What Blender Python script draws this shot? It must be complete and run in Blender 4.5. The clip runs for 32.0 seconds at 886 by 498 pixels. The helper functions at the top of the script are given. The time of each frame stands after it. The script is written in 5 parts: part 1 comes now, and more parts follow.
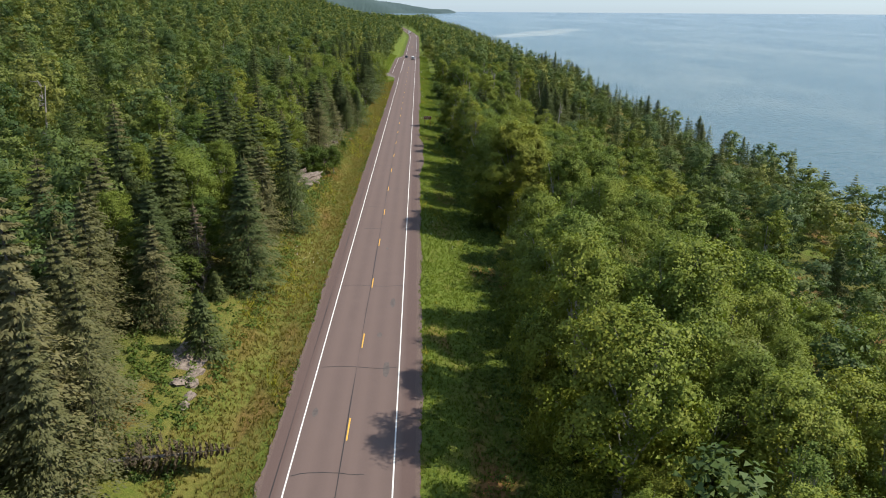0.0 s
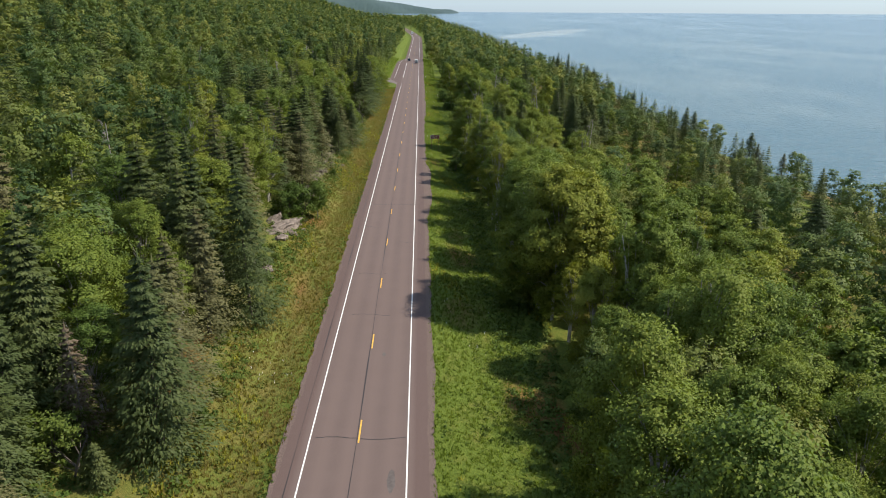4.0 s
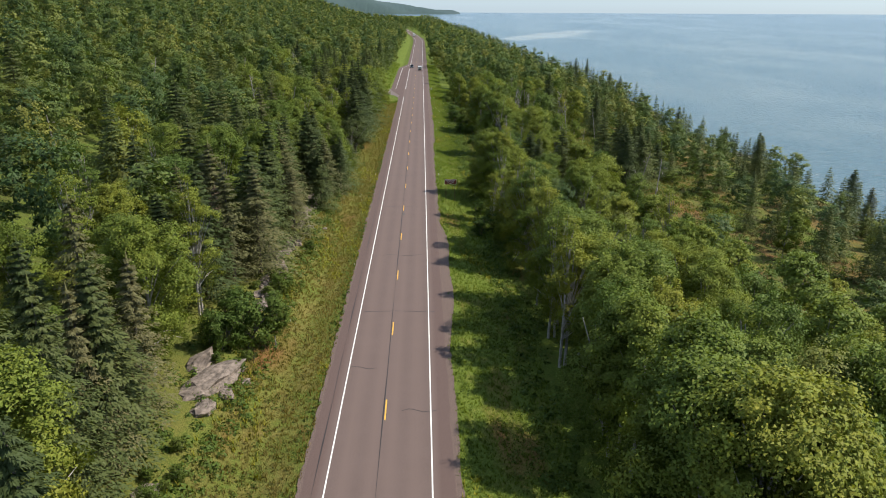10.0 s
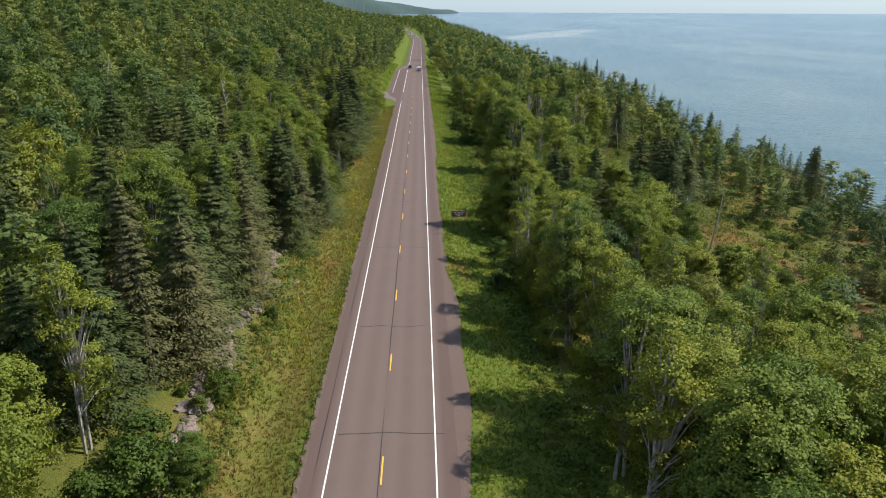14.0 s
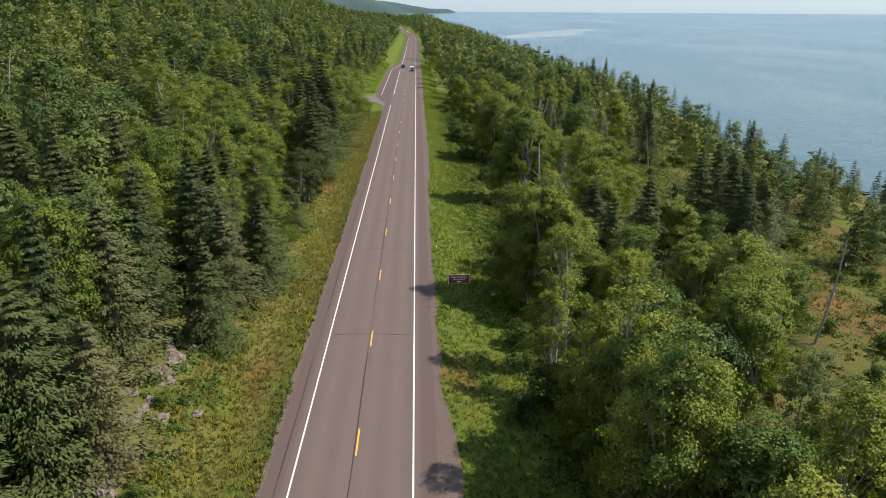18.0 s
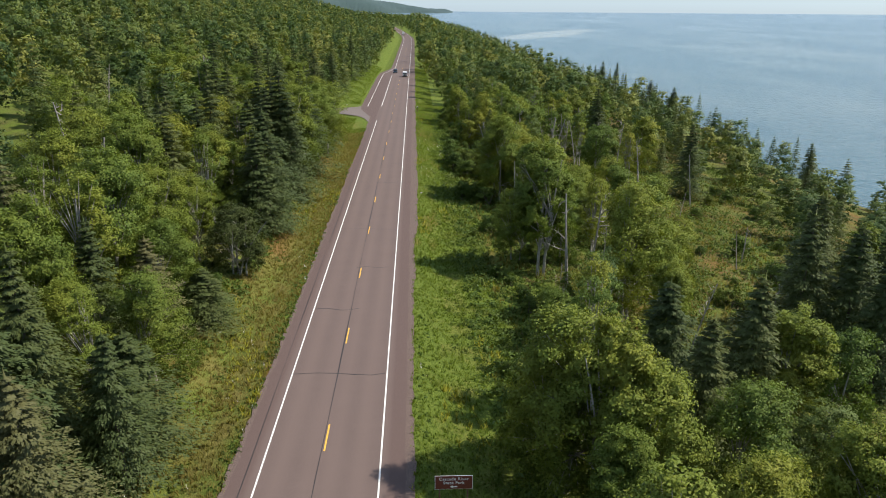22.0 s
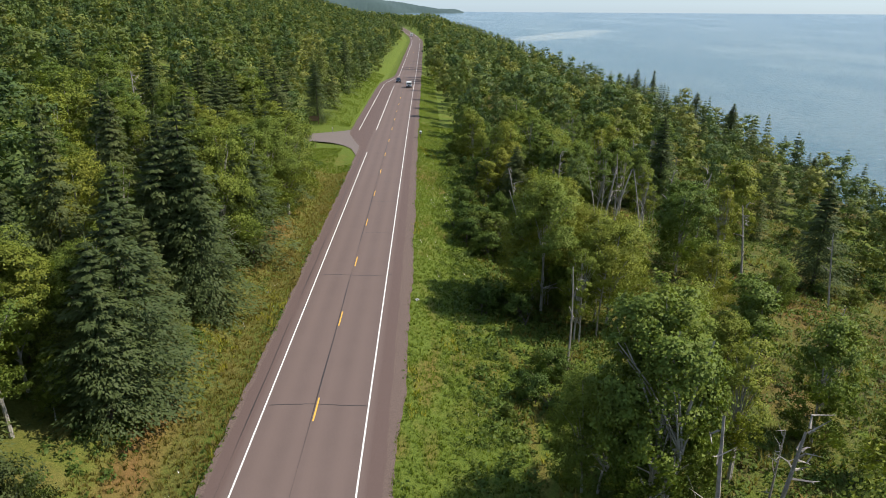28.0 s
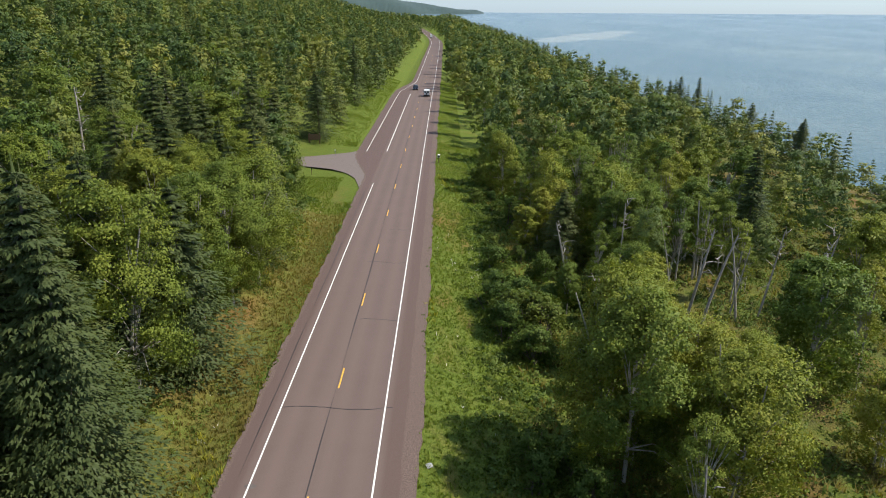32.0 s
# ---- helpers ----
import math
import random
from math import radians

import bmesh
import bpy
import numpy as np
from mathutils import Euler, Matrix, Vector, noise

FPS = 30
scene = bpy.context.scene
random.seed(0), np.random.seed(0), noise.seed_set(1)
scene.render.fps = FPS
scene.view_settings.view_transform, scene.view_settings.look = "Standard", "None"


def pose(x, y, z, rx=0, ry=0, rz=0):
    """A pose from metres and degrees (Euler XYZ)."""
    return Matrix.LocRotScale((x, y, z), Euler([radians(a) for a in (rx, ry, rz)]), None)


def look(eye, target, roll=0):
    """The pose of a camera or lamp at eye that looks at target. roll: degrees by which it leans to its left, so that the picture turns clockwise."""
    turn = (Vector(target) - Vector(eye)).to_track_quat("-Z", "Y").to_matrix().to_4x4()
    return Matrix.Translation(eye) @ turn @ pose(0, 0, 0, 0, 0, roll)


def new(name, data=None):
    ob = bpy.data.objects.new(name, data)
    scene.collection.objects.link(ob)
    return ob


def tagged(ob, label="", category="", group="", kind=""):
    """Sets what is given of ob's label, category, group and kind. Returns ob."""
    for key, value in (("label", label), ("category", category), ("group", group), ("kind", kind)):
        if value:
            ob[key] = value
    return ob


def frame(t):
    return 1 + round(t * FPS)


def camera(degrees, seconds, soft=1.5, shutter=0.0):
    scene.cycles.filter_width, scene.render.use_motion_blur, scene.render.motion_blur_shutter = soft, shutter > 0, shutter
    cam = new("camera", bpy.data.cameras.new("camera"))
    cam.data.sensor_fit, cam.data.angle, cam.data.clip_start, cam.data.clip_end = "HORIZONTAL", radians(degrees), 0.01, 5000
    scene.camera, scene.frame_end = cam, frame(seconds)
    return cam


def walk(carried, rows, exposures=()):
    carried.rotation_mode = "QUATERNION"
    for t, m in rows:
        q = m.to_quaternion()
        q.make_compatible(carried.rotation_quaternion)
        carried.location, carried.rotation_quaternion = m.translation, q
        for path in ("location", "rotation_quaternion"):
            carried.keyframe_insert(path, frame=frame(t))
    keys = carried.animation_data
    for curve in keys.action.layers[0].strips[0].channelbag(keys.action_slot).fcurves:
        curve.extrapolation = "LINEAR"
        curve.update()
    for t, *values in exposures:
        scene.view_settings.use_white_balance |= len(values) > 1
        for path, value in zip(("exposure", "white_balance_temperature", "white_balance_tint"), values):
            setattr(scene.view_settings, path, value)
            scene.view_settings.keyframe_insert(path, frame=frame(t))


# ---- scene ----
# seconds, x across the road, y along it, z over it (metres), yaw, pitch, lean (degrees)
cam = camera(64.76, 32.0, soft=0.95)
ROWS = [
    (0.0, 5.55, -45.19, 30.74, -2.04, -18.97, 0.39),
    (0.5, 5.48, -41.71, 30.68, -2.00, -18.99, 0.38),
    (1.0, 5.41, -38.00, 30.61, -1.96, -19.00, 0.37),
    (1.5, 5.34, -34.14, 30.54, -1.95, -19.00, 0.37),
    (2.0, 5.26, -30.21, 30.48, -1.92, -19.00, 0.36),
    (2.5, 5.17, -26.24, 30.44, -1.89, -18.99, 0.36),
    (3.0, 5.06, -22.14, 30.43, -1.86, -18.95, 0.35),
    (3.5, 4.92, -18.06, 30.44, -1.85, -18.96, 0.35),
    (5.5, 4.23, -2.39, 30.69, -1.83, -18.95, 0.35),
    (6.0, 4.07, 1.31, 30.75, -1.80, -18.95, 0.34),
    (6.5, 3.92, 5.06, 30.80, -1.80, -18.95, 0.34),
    (7.0, 3.79, 8.74, 30.86, -1.79, -18.96, 0.33),
    (7.5, 3.66, 12.26, 30.91, -1.78, -18.96, 0.33),
    (8.0, 3.53, 15.64, 30.96, -1.76, -18.95, 0.32),
    (8.5, 3.41, 18.85, 30.97, -1.75, -18.93, 0.31),
    (9.0, 3.30, 21.93, 30.96, -1.76, -18.93, 0.31),
    (9.5, 3.18, 25.07, 30.90, -1.76, -18.93, 0.30),
    (10.0, 3.07, 28.07, 30.82, -1.76, -18.92, 0.29),
    (10.5, 2.95, 31.05, 30.71, -1.77, -18.91, 0.28),
    (11.0, 2.84, 34.03, 30.57, -1.77, -18.90, 0.27),
    (11.5, 2.75, 36.99, 30.42, -1.76, -18.92, 0.26),
    (12.0, 2.68, 40.00, 30.24, -1.78, -18.90, 0.26),
    (12.5, 2.64, 43.14, 30.05, -1.80, -18.90, 0.25),
    (13.0, 2.63, 46.42, 29.85, -1.82, -18.91, 0.25),
    (13.5, 2.66, 49.77, 29.62, -1.84, -18.92, 0.26),
    (14.0, 2.73, 53.26, 29.33, -1.89, -18.93, 0.26),
    (14.5, 2.83, 56.85, 29.00, -1.93, -18.93, 0.28),
    (16.5, 3.45, 72.27, 27.63, -2.08, -18.98, 0.33),
    (17.0, 3.64, 76.16, 27.34, -2.12, -18.98, 0.35),
    (17.5, 3.83, 80.07, 27.09, -2.18, -18.95, 0.36),
    (18.0, 4.01, 83.99, 26.90, -2.20, -18.94, 0.37),
    (18.5, 4.21, 87.84, 26.78, -2.22, -18.95, 0.38),
    (19.0, 4.43, 91.65, 26.71, -2.24, -18.94, 0.39),
    (19.5, 4.67, 95.43, 26.68, -2.27, -18.93, 0.40),
    (20.0, 4.91, 99.16, 26.69, -2.30, -18.94, 0.41),
    (20.5, 5.17, 102.94, 26.71, -2.29, -18.96, 0.42),
    (21.0, 5.42, 106.64, 26.75, -2.33, -18.94, 0.43),
    (21.5, 5.67, 110.32, 26.79, -2.36, -18.94, 0.43),
    (22.0, 5.91, 114.03, 26.83, -2.40, -18.95, 0.44),
    (22.5, 6.13, 117.67, 26.86, -2.42, -18.97, 0.44),
    (23.0, 6.33, 121.27, 26.86, -2.42, -18.97, 0.44),
    (23.5, 6.52, 125.04, 26.85, -2.44, -18.97, 0.43),
    (24.0, 6.70, 128.77, 26.84, -2.42, -18.94, 0.42),
    (24.5, 6.87, 132.39, 26.82, -2.36, -18.94, 0.41),
    (25.0, 7.03, 135.98, 26.81, -2.28, -18.93, 0.40),
    (25.5, 7.18, 139.51, 26.79, -2.22, -18.91, 0.39),
    (26.0, 7.31, 142.99, 26.77, -2.11, -18.92, 0.38),
    (26.5, 7.43, 146.51, 26.76, -1.93, -18.92, 0.38),
    (28.5, 7.74, 159.91, 26.67, -1.36, -18.94, 0.38),
    (29.0, 7.78, 163.34, 26.65, -1.08, -18.92, 0.37),
    (29.5, 7.80, 166.74, 26.63, -0.82, -18.91, 0.37),
    (30.0, 7.79, 170.09, 26.61, -0.55, -18.91, 0.36),
    (30.5, 7.77, 173.36, 26.59, -0.33, -18.91, 0.36),
    (31.0, 7.74, 176.62, 26.57, -0.18, -18.90, 0.35),
    (31.5, 7.71, 179.83, 26.55, -0.04, -18.89, 0.34),
    (32.0, 7.69, 183.02, 26.53, 0.03, -18.89, 0.33),
]
walk(cam, [(t, pose(x, y, z, 90 + pitch, 0, yaw) @ pose(0, 0, 0, 0, 0, lean)) for t, x, y, z, yaw, pitch, lean in ROWS])

# ---- world, sun, exposure ----
SUN_AZ, SUN_EL = 87.0, 48.0          # degrees clockwise from +y, and above the horizon
scene.view_settings.exposure = 0.55
world = bpy.data.worlds.new("world")
scene.world = world
world.use_nodes = True
wn, wl = world.node_tree.nodes, world.node_tree.links
sky = wn.new("ShaderNodeTexSky")
sky.sky_type, sky.sun_disc = "NISHITA", False
sky.sun_elevation, sky.sun_rotation = radians(SUN_EL), radians(SUN_AZ)
sky.air_density, sky.dust_density, sky.ozone_density = 0.8, 0.5, 1.2
wn["Background"].inputs["Strength"].default_value = 0.094
tint = wn.new("ShaderNodeMix")
tint.data_type, tint.blend_type = "RGBA", "MULTIPLY"
tint.inputs["Factor"].default_value = 1.0
tint.inputs["B"].default_value = (0.80, 0.95, 1.10, 1)
wl.new(sky.outputs[0], tint.inputs["A"])
haze = wn.new("ShaderNodeMix")
haze.data_type = "RGBA"
haze.inputs["Factor"].default_value = 0.5
haze.inputs["B"].default_value = (4.65, 5.7, 7.0, 1)
wl.new(tint.outputs["Result"], haze.inputs["A"])
wl.new(haze.outputs["Result"], wn["Background"].inputs["Color"])
sun = new("sun", bpy.data.lights.new("sun", "SUN"))
sun.data.energy, sun.data.angle, sun.data.color = 4.2, radians(0.6), (1.0, 0.91, 0.77)
sa, se = radians(SUN_AZ), radians(SUN_EL)
sun.matrix_world = look((0, 0, 200), (-200 * math.sin(sa) * math.cos(se), -200 * math.cos(sa) * math.cos(se), 200 - 200 * math.sin(se)))
tagged(sun, kind="structure")

# ---- materials ----
def nodes_of(name):
    m = bpy.data.materials.new(name)
    m.use_nodes = True
    nt = m.node_tree
    nt.nodes.clear()
    out = nt.nodes.new("ShaderNodeOutputMaterial")
    return m, nt, out


def add(nt, kind, **inputs):
    n = nt.nodes.new(kind)
    for key, value in inputs.items():
        n.inputs[key.replace("_", " ")].default_value = value
    return n


def noise_of(nt, scale, detail=4.0, rough=0.6, coord=None, stretch=None):
    co = nt.nodes.new("ShaderNodeTexCoord") if coord is None else None
    src = co.outputs["Object"] if coord is None else coord
    if stretch:
        mp = nt.nodes.new("ShaderNodeMapping")
        mp.inputs["Scale"].default_value = stretch
        nt.links.new(src, mp.inputs["Vector"])
        src = mp.outputs["Vector"]
    n = add(nt, "ShaderNodeTexNoise", Scale=scale, Detail=detail, Roughness=rough)
    nt.links.new(src, n.inputs["Vector"])
    return n.outputs["Fac"]


def ramp(nt, fac, stops):
    r = nt.nodes.new("ShaderNodeValToRGB")
    els = r.color_ramp.elements
    while len(els) < len(stops):
        els.new(0.5)
    for e, (p, c) in zip(els, stops):
        e.position, e.color = p, (*c, 1)
    nt.links.new(fac, r.inputs["Fac"])
    return r.outputs["Color"]


def mix(nt, fac, a, b, mode="MIX"):
    m = nt.nodes.new("ShaderNodeMix")
    m.data_type, m.blend_type = "RGBA", mode
    for sock, v in ((m.inputs["Factor"], fac), (m.inputs["A"], a), (m.inputs["B"], b)):
        if hasattr(v, "links"):
            nt.links.new(v, sock)
        elif isinstance(v, tuple):
            sock.default_value = (*v, 1)
        else:
            sock.default_value = v
    return m.outputs["Result"]


def calc(nt, op, a, b=0.0, c=0.0):
    m = nt.nodes.new("ShaderNodeMath")
    m.operation = op
    for sock, v in zip(m.inputs, (a, b, c)):
        if hasattr(v, "links"):
            nt.links.new(v, sock)
        else:
            sock.default_value = v
    return m.outputs[0]


def plain(name, colour, rough=0.6, metal=0.0, vary=0.18, scale=6.0, bump=0.0, spec=0.4):
    m, nt, out = nodes_of(name)
    p = add(nt, "ShaderNodeBsdfPrincipled", Roughness=rough, Metallic=metal)
    p.inputs["Specular IOR Level"].default_value = spec
    f = noise_of(nt, scale, 6.0)
    dark, light = tuple(c * (1 - vary) for c in colour), tuple(min(1, c * (1 + vary)) for c in colour)
    nt.links.new(ramp(nt, f, [(0.3, dark), (0.7, light)]), p.inputs["Base Color"])
    if bump:
        b = add(nt, "ShaderNodeBump", Strength=bump, Distance=0.05)
        nt.links.new(f, b.inputs["Height"])
        nt.links.new(b.outputs[0], p.inputs["Normal"])
    nt.links.new(p.outputs[0], out.inputs["Surface"])
    return m


def leafy(name, cols, through_light=0.3, patch=0.12):
    """Leaves or needles: colour varies leaf by leaf, tree by tree and over the wood."""
    m, nt, out = nodes_of(name)
    geo = nt.nodes.new("ShaderNodeNewGeometry")
    info = nt.nodes.new("ShaderNodeObjectInfo")
    broad = noise_of(nt, patch, 2.0, 0.7, coord=geo.outputs["Position"])
    own = nt.nodes.new("ShaderNodeAttribute")
    own.attribute_name = "tone"
    tree = calc(nt, "ADD", calc(nt, "MULTIPLY", info.outputs["Random"], 0.6), calc(nt, "MULTIPLY_ADD", broad, 0.9, -0.25))
    tree = calc(nt, "MULTIPLY_ADD", own.outputs["Fac"], 1.05, tree)
    tone = calc(nt, "ADD", calc(nt, "MULTIPLY", tree, 0.75), calc(nt, "MULTIPLY_ADD", geo.outputs["Random Per Island"], 0.16, 0.08))
    n = len(cols)
    col = ramp(nt, tone, [(0.08 + 0.84 * i / (n - 1), c) for i, c in enumerate(cols)])
    p = add(nt, "ShaderNodeBsdfPrincipled", Roughness=0.55)
    p.inputs["Specular IOR Level"].default_value = 0.15
    t = nt.nodes.new("ShaderNodeBsdfTranslucent")
    nt.links.new(col, p.inputs["Base Color"])
    nt.links.new(mix(nt, 1.0, col, (1.0, 1.05, 0.5), "MULTIPLY"), t.inputs["Color"])
    mx = nt.nodes.new("ShaderNodeMixShader")
    mx.inputs[0].default_value = through_light
    nt.links.new(p.outputs[0], mx.inputs[1])
    nt.links.new(t.outputs[0], mx.inputs[2])
    nt.links.new(mx.outputs[0], out.inputs["Surface"])
    return m


M_BIRCH = leafy("birch_leaves", [(0.066, 0.120, 0.032), (0.118, 0.174, 0.035), (0.184, 0.228, 0.038), (0.272, 0.270, 0.042)], 0.30)
# darker, bluer copy of the birch leaves: distance haze put into the colour
M_DULLBIRCH = leafy("mixed_wood_leaves", [(0.064, 0.108, 0.038), (0.106, 0.152, 0.044), (0.160, 0.194, 0.050), (0.230, 0.232, 0.056)], 0.29)
M_BUSH = leafy("bush_leaves", [(0.045, 0.085, 0.022), (0.09, 0.14, 0.028), (0.15, 0.18, 0.035)])
M_RUSSET = leafy("russet_leaves", [(0.07, 0.085, 0.03), (0.11, 0.095, 0.035), (0.16, 0.10, 0.045)])
M_ASHLEAF = leafy("greenish_russet_leaves", [(0.050, 0.078, 0.026), (0.085, 0.105, 0.034), (0.135, 0.118, 0.045)])
M_SPRUCE = leafy("spruce_needles", [(0.058, 0.088, 0.034), (0.092, 0.122, 0.042), (0.138, 0.158, 0.052)], 0.32)
M_GREYSPRUCE = leafy("lichen_grey_needles", [(0.098, 0.110, 0.046), (0.144, 0.146, 0.062), (0.196, 0.180, 0.086)], 0.28)
M_DEADNEEDLE = leafy("dead_brown_needles", [(0.085, 0.068, 0.046), (0.125, 0.098, 0.066), (0.17, 0.135, 0.095)], 0.15)
M_LUSH = leafy("lush_grass_blades", [(0.085, 0.135, 0.020), (0.135, 0.190, 0.028), (0.20, 0.23, 0.040)], 0.5, 0.25)
M_DRY = leafy("dry_grass_blades", [(0.10, 0.13, 0.026), (0.155, 0.16, 0.036), (0.20, 0.17, 0.052), (0.23, 0.15, 0.056)], 0.5, 0.25)
M_BARK = plain("dark_bark", (0.10, 0.085, 0.07), 0.9, vary=0.35, scale=4, bump=0.4)
M_BIRCHBARK = plain("pale_birch_bark", (0.33, 0.31, 0.28), 0.8, vary=0.4, scale=3, bump=0.3)
M_DEADWOOD = plain("bleached_dead_wood", (0.30, 0.275, 0.25), 0.85, vary=0.3, scale=5, bump=0.3)
M_ROCK = plain("grey_pink_rock", (0.178, 0.146, 0.124), 0.9, vary=0.6, scale=2.6, bump=1.0)
M_SHOREROCK = plain("dark_shore_rock", (0.062, 0.052, 0.046), 0.8, vary=0.4, scale=0.8, bump=0.8)
M_WHITE = plain("white_road_paint", (0.74, 0.74, 0.72), 0.7, vary=0.08, scale=14)
M_YELLOW = plain("yellow_road_paint", (0.70, 0.40, 0.07), 0.7, vary=0.12, scale=14)
M_TAR = plain("black_crack_tar", (0.035, 0.03, 0.03), 0.6, vary=0.3, scale=8)
M_PATCH = plain("dark_tar_patch", (0.10, 0.085, 0.08), 0.8, vary=0.3, scale=3)
M_GRAVEL = plain("red_brown_gravel", (0.128, 0.092, 0.080), 0.95, vary=0.4, scale=9, bump=0.6)


def asphalt():
    m, nt, out = nodes_of("worn_reddish_asphalt")
    p = add(nt, "ShaderNodeBsdfPrincipled", Roughness=0.85)
    p.inputs["Specular IOR Level"].default_value = 0.3
    geo = nt.nodes.new("ShaderNodeNewGeometry")
    pos = geo.outputs["Position"]
    fine = noise_of(nt, 30.0, 3.0, 0.7, coord=pos)
    big = noise_of(nt, 0.35, 5.0, 0.6, coord=pos)
    streak = noise_of(nt, 1.0, 4.0, 0.65, coord=pos, stretch=(1.6, 0.03, 1.0))
    base = ramp(nt, big, [(0.3, (0.126, 0.096, 0.088)), (0.7, (0.164, 0.126, 0.116))])
    base = mix(nt, calc(nt, "MULTIPLY_ADD", streak, 1.0, -0.25), base, (0.137, 0.106, 0.099))
    grit = noise_of(nt, 7.0, 5.0, 0.75, coord=pos)
    base = mix(nt, 0.30, base, ramp(nt, grit, [(0.32, (0.095, 0.073, 0.067)), (0.68, (0.195, 0.153, 0.141))]))
    base = mix(nt, 0.35, base, ramp(nt, fine, [(0.3, (0.10, 0.077, 0.070)), (0.7, (0.195, 0.155, 0.143))]))
    sep = nt.nodes.new("ShaderNodeSeparateXYZ")
    nt.links.new(pos, sep.inputs[0])
    off = calc(nt, "ABSOLUTE", sep.outputs["X"])
    track = calc(nt, "MULTIPLY_ADD", calc(nt, "SINE", calc(nt, "MULTIPLY_ADD", off, 3.43, -0.6)), 0.5, 0.5)
    base = mix(nt, calc(nt, "MULTIPLY", track, calc(nt, "MULTIPLY_ADD", streak, 0.9, 0.15)), base, (0.172, 0.133, 0.121))
    outer = ramp(nt, calc(nt, "MULTIPLY", off, 0.1), [(0.385, (0, 0, 0)), (0.43, (1, 1, 1))])
    base = mix(nt, outer, base, ramp(nt, fine, [(0.3, (0.085, 0.060, 0.054)), (0.7, (0.165, 0.122, 0.112))]))
    base = mix(nt, 1.0, base, (0.90, 0.85, 0.84), "MULTIPLY")
    nt.links.new(base, p.inputs["Base Color"])
    b = add(nt, "ShaderNodeBump", Strength=0.25, Distance=0.01)
    nt.links.new(fine, b.inputs["Height"])
    nt.links.new(b.outputs[0], p.inputs["Normal"])
    nt.links.new(p.outputs[0], out.inputs["Surface"])
    return m


def soil():
    """Grass, weeds, bracken and bare forest floor over the whole ground."""
    m, nt, out = nodes_of("mown_verge_and_forest_floor")
    p = add(nt, "ShaderNodeBsdfPrincipled", Roughness=0.95)
    p.inputs["Specular IOR Level"].default_value = 0.1
    geo = nt.nodes.new("ShaderNodeNewGeometry")
    pos = geo.outputs["Position"]
    sep = nt.nodes.new("ShaderNodeSeparateXYZ")
    nt.links.new(pos, sep.inputs[0])
    x = sep.outputs["X"]
    fine = noise_of(nt, 5.0, 6.0, 0.85, coord=pos)
    mid = noise_of(nt, 0.35, 4.0, 0.65, coord=pos)
    wide = noise_of(nt, 0.07, 3.0, 0.6, coord=pos, stretch=(2.0, 0.6, 1.0))
    lush = ramp(nt, fine, [(0.3, (0.052, 0.080, 0.016)), (0.5, (0.102, 0.144, 0.024)), (0.72, (0.172, 0.198, 0.040))])
    dry = ramp(nt, fine, [(0.25, (0.10, 0.108, 0.026)), (0.52, (0.17, 0.148, 0.044)), (0.8, (0.25, 0.195, 0.066))])
    rust = ramp(nt, fine, [(0.25, (0.12, 0.075, 0.03)), (0.7, (0.24, 0.125, 0.05))])
    litter = ramp(nt, fine, [(0.25, (0.048, 0.060, 0.020)), (0.7, (0.115, 0.112, 0.040))])
    past = calc(nt, "MINIMUM", calc(nt, "MAXIMUM", calc(nt, "MULTIPLY_ADD", sep.outputs["Y"], 0.05, -13.6), 0.0), 1.0)
    side = calc(nt, "MULTIPLY", calc(nt, "LESS_THAN", x, 0.0), calc(nt, "MULTIPLY_ADD", past, -1.3, 1.0))
    dryness = calc(nt, "ADD", calc(nt, "MULTIPLY_ADD", mid, 2.6, -1.35), calc(nt, "MULTIPLY_ADD", side, 0.54, 0.08))
    kerb = calc(nt, "MINIMUM", calc(nt, "MAXIMUM", calc(nt, "MULTIPLY_ADD", calc(nt, "ABSOLUTE", x), -0.7, 5.0), 0.0), 1.0)
    dryness = calc(nt, "MULTIPLY_ADD", kerb, -0.55, dryness)
    g = mix(nt, dryness, lush, dry)
    m.node_tree.nodes[-1].clamp_factor = True
    g = mix(nt, calc(nt, "MULTIPLY", calc(nt, "MULTIPLY_ADD", past, -1.0, 1.0), calc(nt, "MULTIPLY_ADD", wide, 7.0, -3.85)), g, rust)
    far = calc(nt, "MULTIPLY_ADD", calc(nt, "ABSOLUTE", calc(nt, "ADD", x, -1.0)), 0.12, -1.9)
    g = mix(nt, calc(nt, "MULTIPLY", far, 0.8), g, mix(nt, calc(nt, "MULTIPLY_ADD", mid, 3.0, -0.9), litter, mix(nt, calc(nt, "MULTIPLY", calc(nt, "GREATER_THAN", x, 0.0), calc(nt, "MULTIPLY_ADD", wide, 5.0, -2.2)), lush, rust)))
    nt.links.new(g, p.inputs["Base Color"])
    b = add(nt, "ShaderNodeBump", Strength=0.8, Distance=0.15)
    nt.links.new(fine, b.inputs["Height"])
    nt.links.new(b.outputs[0], p.inputs["Normal"])
    nt.links.new(p.outputs[0], out.inputs["Surface"])
    return m


